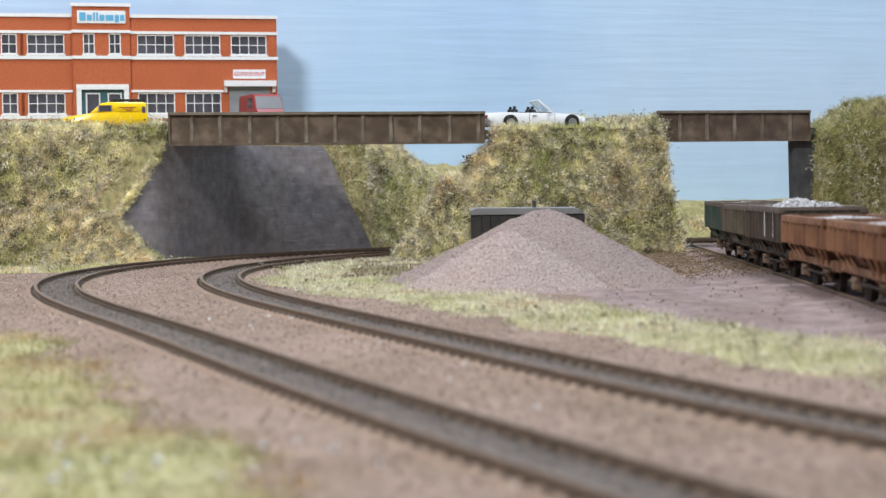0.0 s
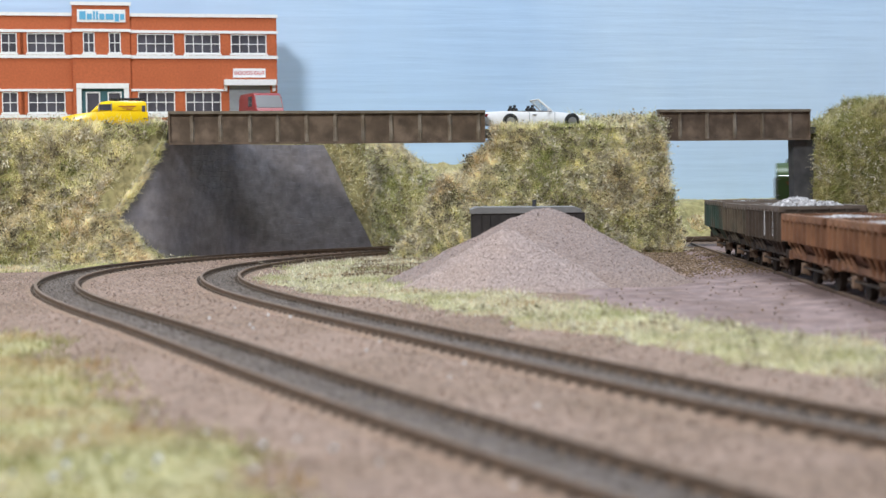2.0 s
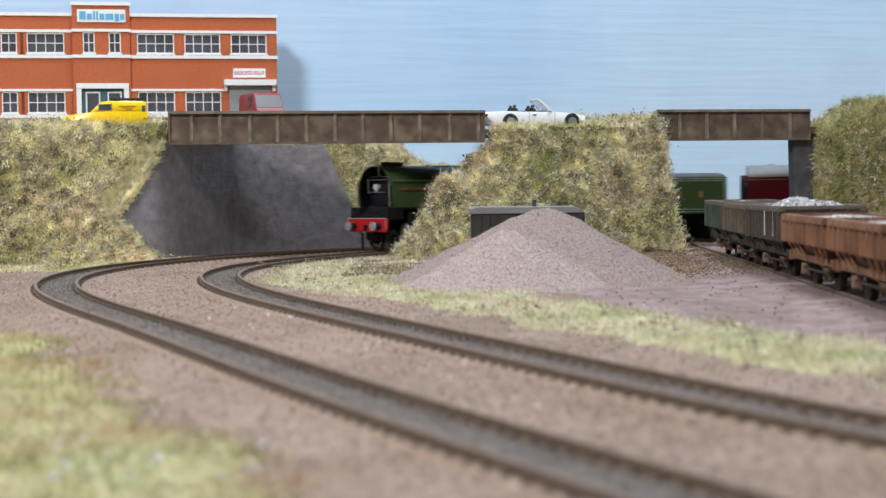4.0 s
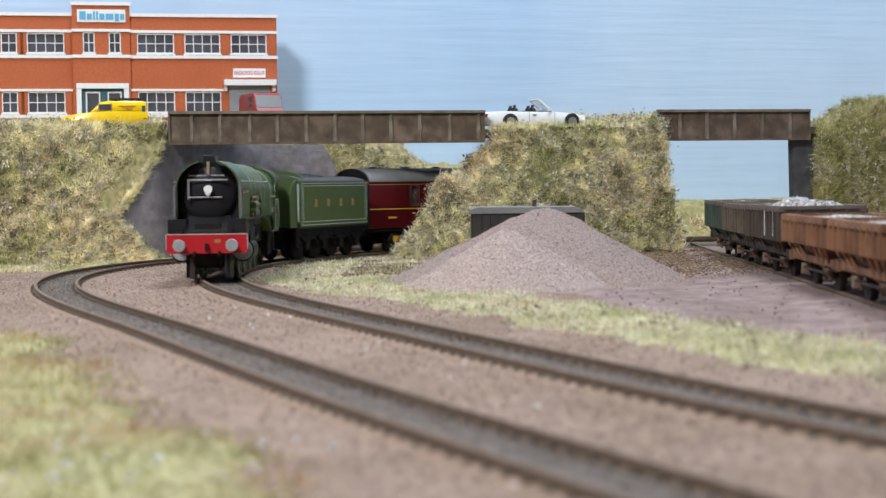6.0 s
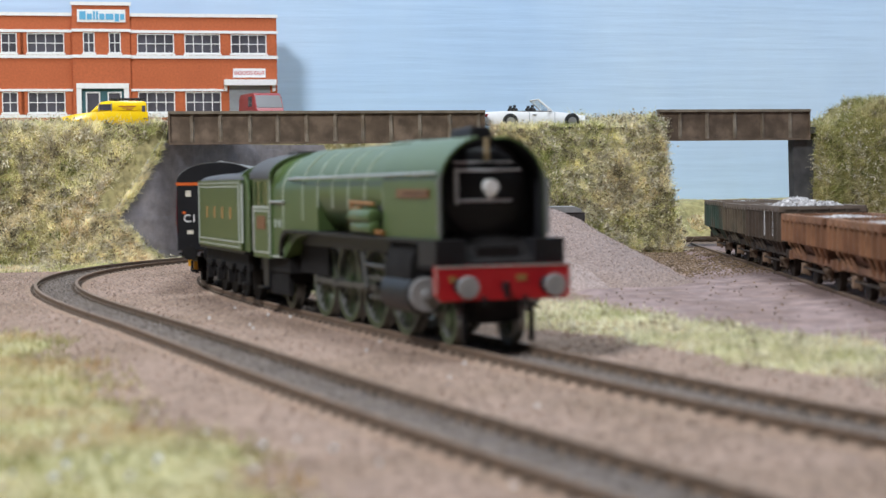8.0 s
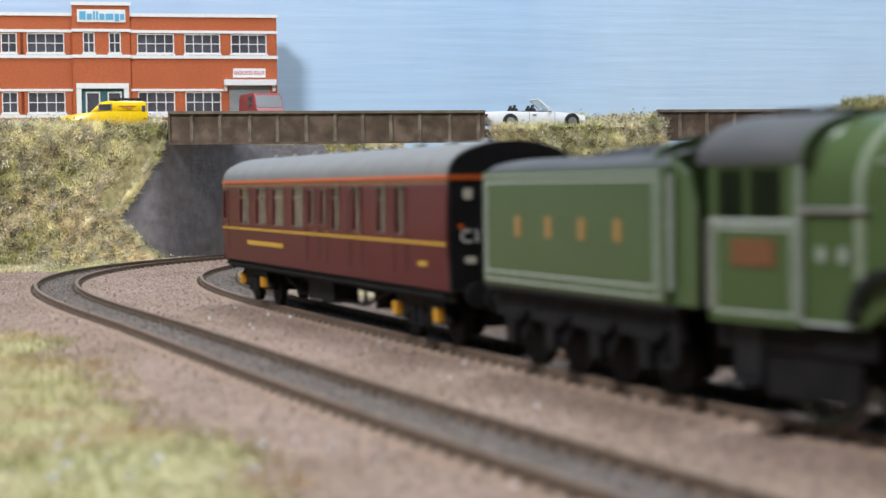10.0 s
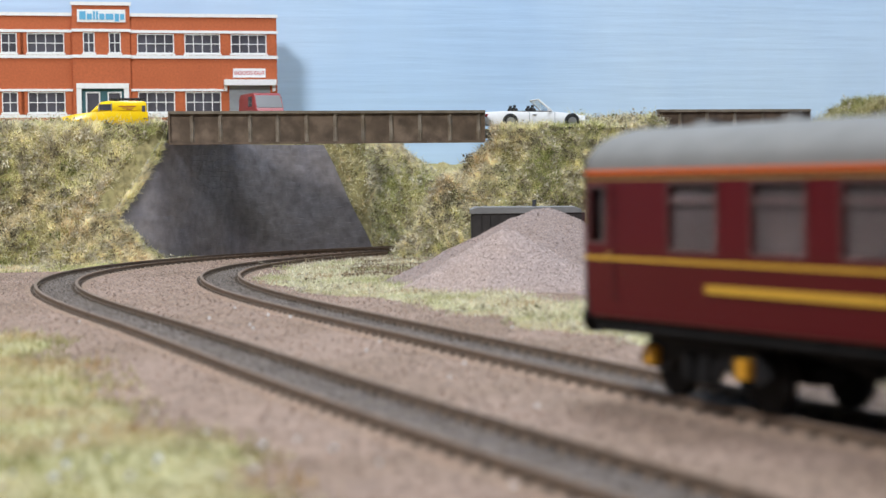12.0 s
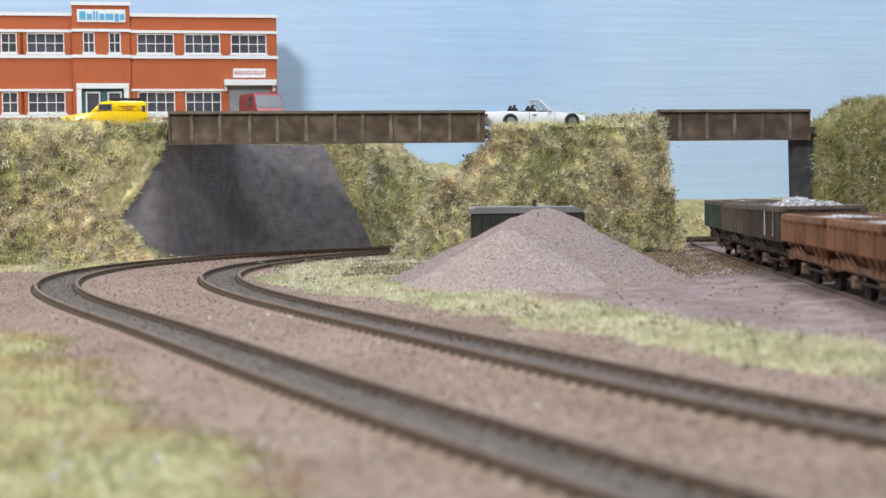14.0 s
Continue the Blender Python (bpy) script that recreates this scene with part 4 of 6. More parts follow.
def hopper_wagon(body, high, label, chute=True):
    """A four-wheeled hopper wagon, x along the track, rails at 0."""
    t = thing("hopper_wagon", Matrix(), label, "wagon", group="parked hopper wagons")
    L, W, z0 = 43.5, 16.6, (16.4 if body is M_wagon_rust else 15.4)
    for s in (-1, 1):
        side = part("side", boxes((-L, L, s * W - 0.5, s * W + 0.5, z0, high)), body, t)
        for i in range(10):
            x = -L + 1.2 + i * (2 * L - 2.4) / 9
            part("rib", boxes((x - 0.6, x + 0.6, s * (W + 1.2) - 0.8, s * (W + 1.2) + 0.8, z0, high - 0.8)), body, side, bevel=0.15)
        part("top_rim", boxes((-L - 0.8, L + 0.8, s * W - 1.1, s * W + 1.7, high - 1.9, high + 0.5)), M_rim if body is not M_wagon_rust else body, t, bevel=0.25)
        end = part("end", boxes((s * L - 0.5, s * L + 0.5, -W, W, z0, high)), body, t)
        for y in (-10, -3.4, 3.4, 10):
            part("rib", boxes((s * (L + 0.9) - 0.5, s * (L + 0.9) + 0.5, y - 0.75, y + 0.75, z0 - 2, high - 0.8)), body, end)
        part("top_rim", boxes((s * L - 1.0, s * L + 1.0, -W - 0.6, W + 0.6, high - 0.9, high + 0.55)), M_rim if body is not M_wagon_rust else body, t, bevel=0.25)
        part("solebar", boxes((-L, L, s * 13.2 - 0.6, s * 13.2 + 0.6, 9.4, 12.0)), M_underframe if body is not M_wagon_rust else body, t)
        part("headstock", boxes((s * (L + 1.2) - 0.9, s * (L + 1.2) + 0.9, -15, 15, 8.8, 12.4)), M_underframe if body is not M_wagon_rust else body, t)
        for y in (-11.5, 11.5):
            part("buffer", rods(((s * (L + 2), y, 11.5), (s * (L + 5.2), y, 11.5), 1.1), ((s * (L + 5.0), y, 11.5), (s * (L + 5.7), y, 11.5), 2.4), seg=14), M_underframe, t)
        part("coupling_hook", boxes((s * (L + 2), s * (L + 4.2), -0.6, 0.6, 9.6, 10.6), (s * (L + 3.4), s * (L + 4.2), -0.6, 0.6, 8.0, 10.6)), M_underframe, t)
        for x in (-38, -27, -16, 16, 27, 38):
            part("hopper_brace", rods(((x, s * 16.4, z0 + 0.6), (x * 0.86, s * 13.4, 10.4), 0.9), seg=6), body, t)
        part("chute", body_loft([(s * 3, [(-15.6, z0 + 0.2), (15.6, z0 + 0.2), (7, 5.4), (-7, 5.4)]), (s * 30, [(-15.6, z0 + 0.2), (15.6, z0 + 0.2), (12, 11.0), (-12, 11.0)])]), body if body is M_wagon_rust else M_underframe, t)
        part("brake_lever", boxes((-26, 14, s * 14.6 - 0.3, s * 14.6 + 0.3, 6.6, 7.4)), M_underframe, t)
    part("floor", boxes((-L, L, -W, W, z0, z0 + 1)), M_underframe, t)
    for x in (-22.5, 22.5):
        for s in (-1, 1):
            wi = part("axle_guard", extrude_profile([(x - 5, 9.4), (x + 5, 9.4), (x + 2.2, 3.4), (x - 2.2, 3.4)], s * 11.2 - 0.4, s * 11.2 + 0.4, "y"), M_rustbits, t)
            part("axle_box", boxes((x - 1.9, x + 1.9, s * 12.6 - 1.2, s * 12.6 + 1.2, 4.2, 7.4)), M_rustbits, wi, bevel=0.3)
            part("leaf_spring", boxes((x - 5, x + 5, s * 12.6 - 0.7, s * 12.6 + 0.7, 7.4, 8.3)), M_rustbits, wi)
        ax = part("wheelset", rods(((x, -8.7, 5.6), (x, -6.3, 5.6), 5.6), ((x, 8.7, 5.6), (x, 6.3, 5.6), 5.6), ((x, -12, 5.6), (x, 12, 5.6), 1.0), seg=20), M_underframe, t)
    return t


def stone_heap(name, n, size, where, material, label, category="", seed=3, parent=None):
    """Loose stones, each a small uneven lump, joined; where(n) gives places in millimetres."""
    r = np.random.default_rng(seed)
    p = where(n, r)
    n = len(p)
    base = np.array([(1, 0, 0), (-1, 0, 0), (0, 1, 0), (0, -1, 0), (0, 0, 1), (0, 0, -1)], float)
    tri = np.array([(0, 2, 4), (2, 1, 4), (1, 3, 4), (3, 0, 4), (2, 0, 5), (1, 2, 5), (3, 1, 5), (0, 3, 5)])
    s = r.uniform(size[0], size[1], (n, 1, 1)) * r.uniform(0.6, 1.2, (n, 6, 1))
    q = r.normal(size=(n, 3, 3))
    q, _ = np.linalg.qr(q)
    v = (np.einsum("vi,nij->nvj", base, q) * s + p[:, None, :]).reshape(-1, 3) * MM
    f = (tri[None] + (np.arange(n) * 6)[:, None, None]).reshape(-1, 3)
    me = bpy.data.meshes.new(name)
    me.from_pydata(v, [], f.tolist())
    me.materials.append(material)
    ob = new(name, me)
    ob.parent = parent
    return tagged(ob, label, category or "gravel", kind="stuff") if parent is None else ob


def build_wagons():
    kinds = [(M_wagon_rust, 26.6, "rusty orange-brown hopper wagon with ribbed sides", 566, 1.0), (M_wagon_rust, 26.6, "rusty orange-brown hopper wagon with ribbed sides", 664, 1.0),
             (M_wagon_dark, 29.4, "dark weathered hopper wagon heaped with pale stone", 766, 3.6), (M_wagon_olive, 28.8, "olive-brown weathered hopper wagon with ribbed sides", 863, 0.9),
             (M_wagon_green, 29.4, "dark green-grey weathered hopper wagon at the end of its row", 960, 0.8)]
    for (body, high, label, y, fill), lean in zip(kinds, (0.0, 0.5, 0.9, 0.3, -0.4)):
        t = hopper_wagon(body, high, label)
        x, yy, th = line_s.at(y - 330)
        t.matrix_basis = at(x - lean, yy, 0, math.degrees(th) + 12 * lean / 10)

        def load(n, r, high=high, fill=fill):
            a, b = r.uniform(-41, 41, n), r.uniform(-15, 15, n)
            hump = fill * (1 - (a / 42) ** 2) * (1 - (b / 16) ** 2) * (1 + 0.4 * np.sin(a / 7 + b / 5))
            return np.stack([a, b, high - 1.6 + hump + r.uniform(-0.6, 0.3, n)], -1)
        stone_heap("stone_load", 1500, (0.6, 1.15), load, M_stone, "", seed=int(y), parent=t)
        part("load_bed", boxes((-42.5, 42.5, -15.9, 15.9, high - 4, high - 2.0)), M_heap, t)
        if y == 766:
            for x0, x1, k in ((-30.5, -29.0, 0), (-8.6, -7.2, 0)):
                part("paint_stripe", boxes((x0, x1, 18.06, 18.16, 17, high - 2)), M_white, t, "chipped white paint stripe")


# ---- grass and dry growth ----
def slope(f, x, y):
    e = 1.2
    return (f(x + e, y) - f(x - e, y)) / (2 * e), (f(x, y + e) - f(x, y - e)) / (2 * e)


def on_relief(f, box_, n, r, keep=None, low=-2.0):
    """n places on a relief, evenly over its real surface, with normals."""
    out = []
    got = 0
    for _ in range(12):
        x, y = r.uniform(box_[0], box_[1], n * 2), r.uniform(box_[2], box_[3], n * 2)
        z = f(x, y)
        gx, gy = slope(f, x, y)
        k = np.sqrt(1 + gx * gx + gy * gy)
        ok = (z > low) & (r.uniform(0, 5.0, n * 2) < np.minimum(k, 5.0))
        if keep is not None:
            ok &= keep(x, y, z, gy)
        p = np.stack([x, y, z, -gx / k, -gy / k, 1 / k], -1)[ok]
        out.append(p)
        got += len(p)
        if got >= n:
            break
    return np.concatenate(out)[:n]


def fibres(name, p, length, width, material, label, seed, lean=0.75, up=0.35, upright=0.0):
    """Grass fibres as slim pointed blades standing on the places p (x, y, z, normal)."""
    r = np.random.default_rng(seed)
    n = len(p)
    nrm = p[:, 3:6]
    d = nrm + r.normal(0, lean, (n, 3)) + np.array([0, 0, up])
    d /= np.linalg.norm(d, axis=1, keepdims=True)
    ln = r.uniform(length[0], length[1], (n, 1)) * r.uniform(0.6, 1.0, (n, 1))
    side = np.cross(d, r.normal(size=(n, 3)))
    side /= np.linalg.norm(side, axis=1, keepdims=True)
    w = r.uniform(width[0], width[1], (n, 1)) / 2
    base = p[:, :3] - nrm * 0.3
    bend = r.normal(0, 0.25, (n, 3)) * ln
    mid = base + d * ln * 0.55
    v = np.stack([base - side * w, base + side * w, mid + side * w * 0.8, mid - side * w * 0.8, base + d * ln + bend], 1).reshape(-1, 3) * MM
    i = (np.arange(n) * 5)[:, None]
    f = np.concatenate([i + np.array([[0, 1, 2]]), i + np.array([[0, 2, 3]]), i + np.array([[3, 2, 4]])])
    me = bpy.data.meshes.new(name)
    me.from_pydata(v, [], f.tolist())
    me.materials.append(material)
    return tagged(new(name, me), label, "grass", kind="stuff")


def clumps(name, p, count, spread, leaf, material, label, seed):
    """Knots of dry crumpled leaves and stalks round the places p."""
    r = np.random.default_rng(seed)
    n = len(p) * count
    c = np.repeat(p[:, :3] + p[:, 3:6] * 0.8, count, 0) + r.normal(0, 1, (n, 3)) * np.repeat(r.uniform(spread[0], spread[1], (len(p), 1)), count, 0)
    a, b = r.normal(size=(n, 3)), r.normal(size=(n, 3))
    a /= np.linalg.norm(a, axis=1, keepdims=True)
    b -= a * (a * b).sum(1, keepdims=True)
    b /= np.linalg.norm(b, axis=1, keepdims=True)
    s = r.uniform(leaf[0], leaf[1], (n, 1))
    long = np.where(r.uniform(size=(n, 1)) < 0.25, 2.6, 1.0)
    thin = np.where(long > 2, 0.3, 0.7)
    fold = np.cross(a, b) * s * 0.35
    v = np.stack([c - a * s * long, c + b * s * thin + fold, c + a * s * long, c - b * s * thin + fold], 1).reshape(-1, 3) * MM
    i = (np.arange(n) * 4)[:, None]
    f = np.concatenate([i + np.array([[0, 1, 2]]), i + np.array([[0, 2, 3]])])
    me = bpy.data.meshes.new(name)
    me.from_pydata(v, [], f.tolist())
    me.materials.append(material)
    return tagged(new(name, me), label, "dry plants", kind="stuff")


def facing(x, y, z, gy):
    return gy > -0.15


def left_keep(x, y, z, gy):
    u, v = to_uv(x, y)
    d, w = toe_distance(LEFT_TOE, x, y)
    return (gy > -0.2) & (((u < 0) & (v < 42)) | ((u > 60) & (v < 190))) & ((w > 10) | (d > np.where(u > 90, 0.8, 3.5))) & (z < 83)


def strip_weight(x, y):
    """Where grass grows on the flat: between the inner line and the yard."""
    d = -line_distance(line_b, x, y)
    lo = 46 - 26 * step(640, 800, y) + 8 * wobble(x, y, 60, 2.0)
    hi = 106 + 140 * step(720, 830, y) + 9 * wobble(x, y, 50, 4.0)
    w = step(lo - 6, lo + 14, d) * (1 - step(hi - 16, hi + 4, d))
    w = w * (1 - step(62, 76, x) * step(730, 780, y))
    for f, _ in HEAPS:
        w = np.where(f(x, y) > GROUND + 1.0, 0, w)
    return w


def near_weight(x, y):
    """The rough grass patch outside the outer line."""
    d = line_distance(line_a, x, y)
    lo = 30 + 9 * wobble(x, y, 70, 3.0)
    w = step(lo - 4, lo + 26, d) * (1 - step(500, 560, y + 12 * wobble(x, y, 40, 1.0)))
    return w * (0.62 + 0.38 * np.clip(wobble(x, y, 45, 6.0) + 0.6, 0, 1))


def flat_places(n, box_, weight, r):
    x, y = r.uniform(box_[0], box_[1], n), r.uniform(box_[2], box_[3], n)
    ok = r.uniform(0, 1, n) < weight(x, y)
    x, y = x[ok], y[ok]
    z = ground_z(x, y)
    return np.stack([x, y, z, 0 * x, 0 * x, 1 + 0 * x], -1)


def turf_sheet(name, box_, weight, label):
    def z(x, y):
        return ground_z(x, y) - 1.2 + 1.9 * step(0.12, 0.6, weight(x, y)) + 0.25 * wobble(x, y, 9, 3.0)
    ob = sheet_mesh(name, np.arange(box_[0], box_[1], 4.0), np.arange(box_[2], box_[3], 4.0), z, M_turf)
    tagged(ob, label, "grass", kind="stuff")


def build_growth():
    turf_sheet("turf", (-110, 150, 330, 1090), strip_weight, "matted pale turf beside the yard")
    turf_sheet("turf", (-280, 10, 190, 570), near_weight, "matted pale turf outside the outer line")
    r = np.random.default_rng(11)
    p = on_relief(left_hill_z, (-330, 120, 960, 1330), 85000, r, left_keep)
    fibres("bank_grass", p, (2.6, 6.2), (0.24, 0.5), M_grass, "dry yellow-green static grass on the embankment", 21)
    fibres("straw", p[7::9], (5.0, 10.5), (0.22, 0.42), M_straw, "long pale straw tangled over the embankment", 51, lean=1.1, up=0.1)
    clumps("dry_weeds", p[::85], 40, (0.7, 2.4), (0.4, 1.2), M_twig, "grey-brown dried weeds on the embankment", 31)
    clumps("green_scrub", p[45::520], 40, (1.1, 3.0), (0.35, 0.9), M_scrub, "olive scrub on the embankment", 41)
    p = on_relief(mid_hill_z, (-70, 190, 1000, 1190), 80000, r, facing)
    fibres("bank_grass", p, (2.6, 6.4), (0.24, 0.5), M_grass, "dry yellow-green static grass on the middle bank", 22)
    fibres("straw", p[7::7], (5.0, 10.5), (0.22, 0.42), M_straw, "long pale straw tangled over the middle bank", 52, lean=1.1, up=0.1)
    clumps("dry_weeds", p[::85], 40, (0.7, 2.4), (0.4, 1.2), M_twig, "grey-brown dried weeds on the middle bank", 32)
    clumps("green_scrub", p[45::520], 40, (1.1, 3.0), (0.35, 0.9), M_scrub, "olive scrub on the middle bank", 42)
    p = on_relief(right_hill_z, (225, 340, 1090, 1210), 36000, r, facing)
    fibres("bank_grass", p, (2.6, 6.2), (0.24, 0.5), M_olive_grass, "dry olive static grass beside the pier", 23)
    fibres("straw", p[7::16], (5.0, 9.0), (0.22, 0.42), M_straw, "long pale straw tangled beside the pier", 53, lean=1.1, up=0.1)
    clumps("dry_weeds", p[::150], 38, (0.8, 3.0), (0.35, 1.0), M_twig, "grey-brown dried weeds beside the pier", 33)
    clumps("green_scrub", p[45::220], 30, (0.8, 2.4), (0.3, 0.8), M_scrub, "olive scrub beside the pier", 43)
    def spill(x, y):
        d, w = toe_distance([(a, b, 1) for a, b, c in ABUTMENT[:5]], x, y)
        h = np.interp(x, [-214, -206, -197, -188, -180, -171, -162], [6, 16, 26, 21, 11, 1, -8]) + 2.0 * wobble(x, y, 9, 3.0)
        return np.where(d < 1.0, GROUND - 1.5 + (h + 6) * np.clip(1 + d / 12.0, 0, 1) ** 1.2, GROUND - 3)
    ob = sheet_mesh("grass_spill", np.arange(-216, -158, 1.5), np.arange(988, 1062, 1.5), spill, M_earth)
    tagged(ob, "grassy earth spilling over the foot of the abutment", "earth", kind="stuff")
    p = on_relief(spill, (-214, -160, 988, 1060), 9000, r, None, low=GROUND)
    fibres("spill_grass", p, (2.2, 5.0), (0.24, 0.5), M_grass, "dry grass over the foot of the abutment", 54, up=0.5)
    clumps("dry_weeds", p[::160], 30, (0.8, 2.6), (0.35, 1.0), M_twig, "dried weeds over the foot of the abutment", 55)

    def edge_places(n):
        k = r.uniform(0, 3, n)
        i = np.minimum(k.astype(int), 2)
        a, b = np.array(ABUTMENT)[i], np.array(ABUTMENT)[i + 1]
        q = a + (b - a) * (k - i)[:, None]
        q[:, 2] += r.uniform(-4.5, 1.5, n)
        q[:, 0] += r.uniform(-1.5, 1.2, n)
        return np.concatenate([q, np.tile([[0.5, -0.6, 0.6]], (n, 1))], 1)
    fibres("edge_grass", edge_places(4200), (2.2, 5.5), (0.24, 0.5), M_grass, "dry grass hanging over the edge of the abutment", 56, up=0.0)
    verge = lambda x, y: 76.5 + 1.5 * wobble(x, y, 20, 2.0)

    def verge_keep(x, y, z, gy):
        u, v = to_uv(x, y)
        return (u > 203) & (u < 307) & (v > -1) & (v < 9 - 5 * step(255, 215, u))
    p = on_relief(verge, (20, 150, 1085, 1140), 2600, r, verge_keep)
    fibres("verge_grass", p, (2.5, 5.0), (0.28, 0.6), M_grass, "dry grass along the road edge", 28, up=0.7)
    # the flat ground
    p = flat_places(210000, (-110, 150, 330, 1090), strip_weight, r)
    fibres("strip_grass", p, (1.6, 4.8), (0.24, 0.5), M_pale_grass, "pale dry grass between the line and the yard", 24, lean=0.9)
    clumps("dry_weeds", p[::330], 24, (0.6, 1.7), (0.35, 0.9), M_twig, "grey-brown dried weeds beside the line", 34)
    p = flat_places(130000, (-260, 10, 200, 560), near_weight, r)
    fibres("rough_grass", p, (1.6, 4.2), (0.28, 0.6), M_rough_grass, "mottled dry grass outside the outer line", 25, lean=0.9)

    def toe_weight(x, y):
        u, v = to_uv(x, y)
        d, w = toe_distance(LEFT_TOE, x, y)
        front = np.where((u < -34) & (v < 0), step(-82, -34, v + 9 * wobble(x, y, 30, 2.0)), 0)
        wing = np.where((d < 2) & (d > -22) & (y > 990) & (y < 1075) & (x < -150), step(-20, -3, d + 4 * wobble(x, y, 22, 2.0)), 0)
        return np.maximum(front, wing)
    p = flat_places(150000, (-330, -140, 900, 1080), toe_weight, r)
    fibres("toe_grass", p, (1.8, 4.2), (0.28, 0.6), M_grass, "dry grass at the foot of the embankment", 26)
    clumps("dry_weeds", p[::120], 24, (0.8, 2.4), (0.35, 0.9), M_twig, "dried weeds at the foot of the embankment", 36)

    def hedge(x, y):
        return -6 + 21 * np.clip(1 - ((y - 1345 - 0.1 * (x - 150)) / 14) ** 2, 0, 1) * (0.8 + 0.35 * wobble(x, y, 30, 2.0))
    p = on_relief(hedge, (110, 330, 1325, 1390), 9000, r, facing, low=-3)
    fibres("hedge_growth", p, (2.2, 5.5), (0.4, 0.8), M_grass, "low olive growth before the backdrop", 27, up=0.6)


def build_gravel():
    def near_lines(n, r):
        x, y = r.uniform(-260, 190, n), r.uniform(190, 1060, n)
        d = np.minimum(np.abs(line_distance(line_a, x, y)), np.abs(line_distance(line_b, x, y)))
        ok = (d > 12) & (d < 70) & (mud_z(x, y) < ground_z(x, y))
        return np.stack([x, y, ground_z(x, y) + 0.1], -1)[ok]
    def between_rails(n, r):
        out = []
        for line in (line_a, line_b):
            for s, o in zip(r.uniform(0, 1150, n // 2), r.uniform(-6.6, 6.6, n // 2)):
                x, y, th = line.at(s)
                out.append((x - o * math.sin(th), y + o * math.cos(th), -2.05))
        return np.array(out)
    stone_heap("track_ballast", 12000, (0.18, 0.5), between_rails, M_ballast_stone, "fine grey-brown ballast stones between the rails", seed=6)
    stone_heap("loose_gravel", 45000, (0.2, 0.62), near_lines, M_pebble, "loose pinkish gravel beside the tracks", seed=5)
    for i, (f, (x0, x1, y0, y1)) in enumerate(HEAPS):
        def on_heap(n, r, f=f):
            x, y = r.uniform(x0, x1, n), r.uniform(y0, y1, n)
            z = f(x, y)
            return np.stack([x, y, z], -1)[z > GROUND]
        stone_heap("heap_stones", 15000, (0.2, 0.46), on_heap, (M_heap_stone, M_heap_stone_lit)[i], "loose stones over a gravel heap", seed=8 + i)

    def yard_litter(n, r):
        x, y = r.uniform(60, 165, n), r.uniform(440, 1120, n)
        z = mud_z(x, y)
        g = ground_z(x, y)
        ok = ((z > g) | (y > 820)) & (r.uniform(0, 1, n) < 0.015 + 0.985 * step(770, 880, y))
        return np.stack([x, y, np.maximum(z, g) + 0.15], -1)[ok]
    def chips(n, r):
        x, y = r.uniform(-120, 60, n), r.uniform(235, 620, n)
        d = np.minimum(np.abs(line_distance(line_a, x, y)), np.abs(line_distance(line_b, x, y)))
        return np.stack([x, y, ground_z(x, y) + 1.2], -1)[(d > 14)]
    def near_chips(n, r):
        x, y = r.uniform(-75, 10, n), r.uniform(245, 300, n)
        d = np.minimum(np.abs(line_distance(line_a, x, y)), np.abs(line_distance(line_b, x, y)))
        return np.stack([x, y, ground_z(x, y) + 3.2], -1)[(d > 24)]

    def hollow_crumbs(n, r):
        x, y = r.uniform(-48, 6, n), r.uniform(830, 1075, n)
        ok = (wobble(x, y, 40, 3.0) > -0.2) & (np.abs(line_distance(line_b, x, y)) > 16) & (HEAPS[0][0](x, y) < GROUND)
        return np.stack([x, y, ground_z(x, y) + 1.0 + r.uniform(-0.4, 0.8, n)], -1)[ok]
    # white chips added to stand for out-of-focus glints in the near grass
    stone_heap("pale_chips", 26, (0.5, 1.0), near_chips, M_whitepaint, "white chips added as glints in the grass", seed=25)
    stone_heap("brown_crumbs", 12000, (0.3, 0.8), hollow_crumbs, M_litter, "brown crumbs in the hollow before the middle bank", seed=26)
    # smaller white specks, again put in as glints
    stone_heap("pale_chips", 40, (0.3, 0.7), chips, M_whitepaint, "scattered white chips added as glints", seed=15)
    stone_heap("yard_litter", 30000, (0.2, 0.65), yard_litter, M_litter, "brown crumbs and chips over the mud", seed=12)


# heap gravel lightened for the low heap, as the light catches it
M_heap_lit = mat("lit_heap_gravel", (0.365, 0.287, 0.262), 0.95, var=0.3, scale=900, bump=0.7, bump_scale=900, second=(0.34, 0.25, 0.205), second_scale=34)
M_rustbits = mat("rust_caked_running_gear", (0.21, 0.135, 0.085), 0.85, var=0.4, scale=150, second=(0.07, 0.045, 0.03), second_scale=70, second_amount=0.9)
M_hut = mat("dark_creosoted_wood", (0.035, 0.03, 0.028), 0.7, var=0.25, scale=150)
M_hut_roof = mat("pale_grey_felt", (0.22, 0.215, 0.21), 0.8, var=0.2, scale=120, second=(0.15, 0.145, 0.14), second_scale=60)
M_rim = mat("worn_wagon_rim", (0.155, 0.12, 0.095), 0.7, var=0.3, scale=110)
M_underframe = mat("grimy_underframe", (0.028, 0.022, 0.018), 0.8, var=0.35, scale=140, second=(0.075, 0.05, 0.034), second_scale=60)
M_scrub = foliage("olive_scrub", [(0.10, 0.12, 0.03), (0.20, 0.20, 0.05), (0.32, 0.30, 0.09), (0.16, 0.12, 0.05)], patch=40)
M_heap_stone = mat("heap_stone", (0.32, 0.24, 0.21), 0.9, var=0.2, island=0.5)
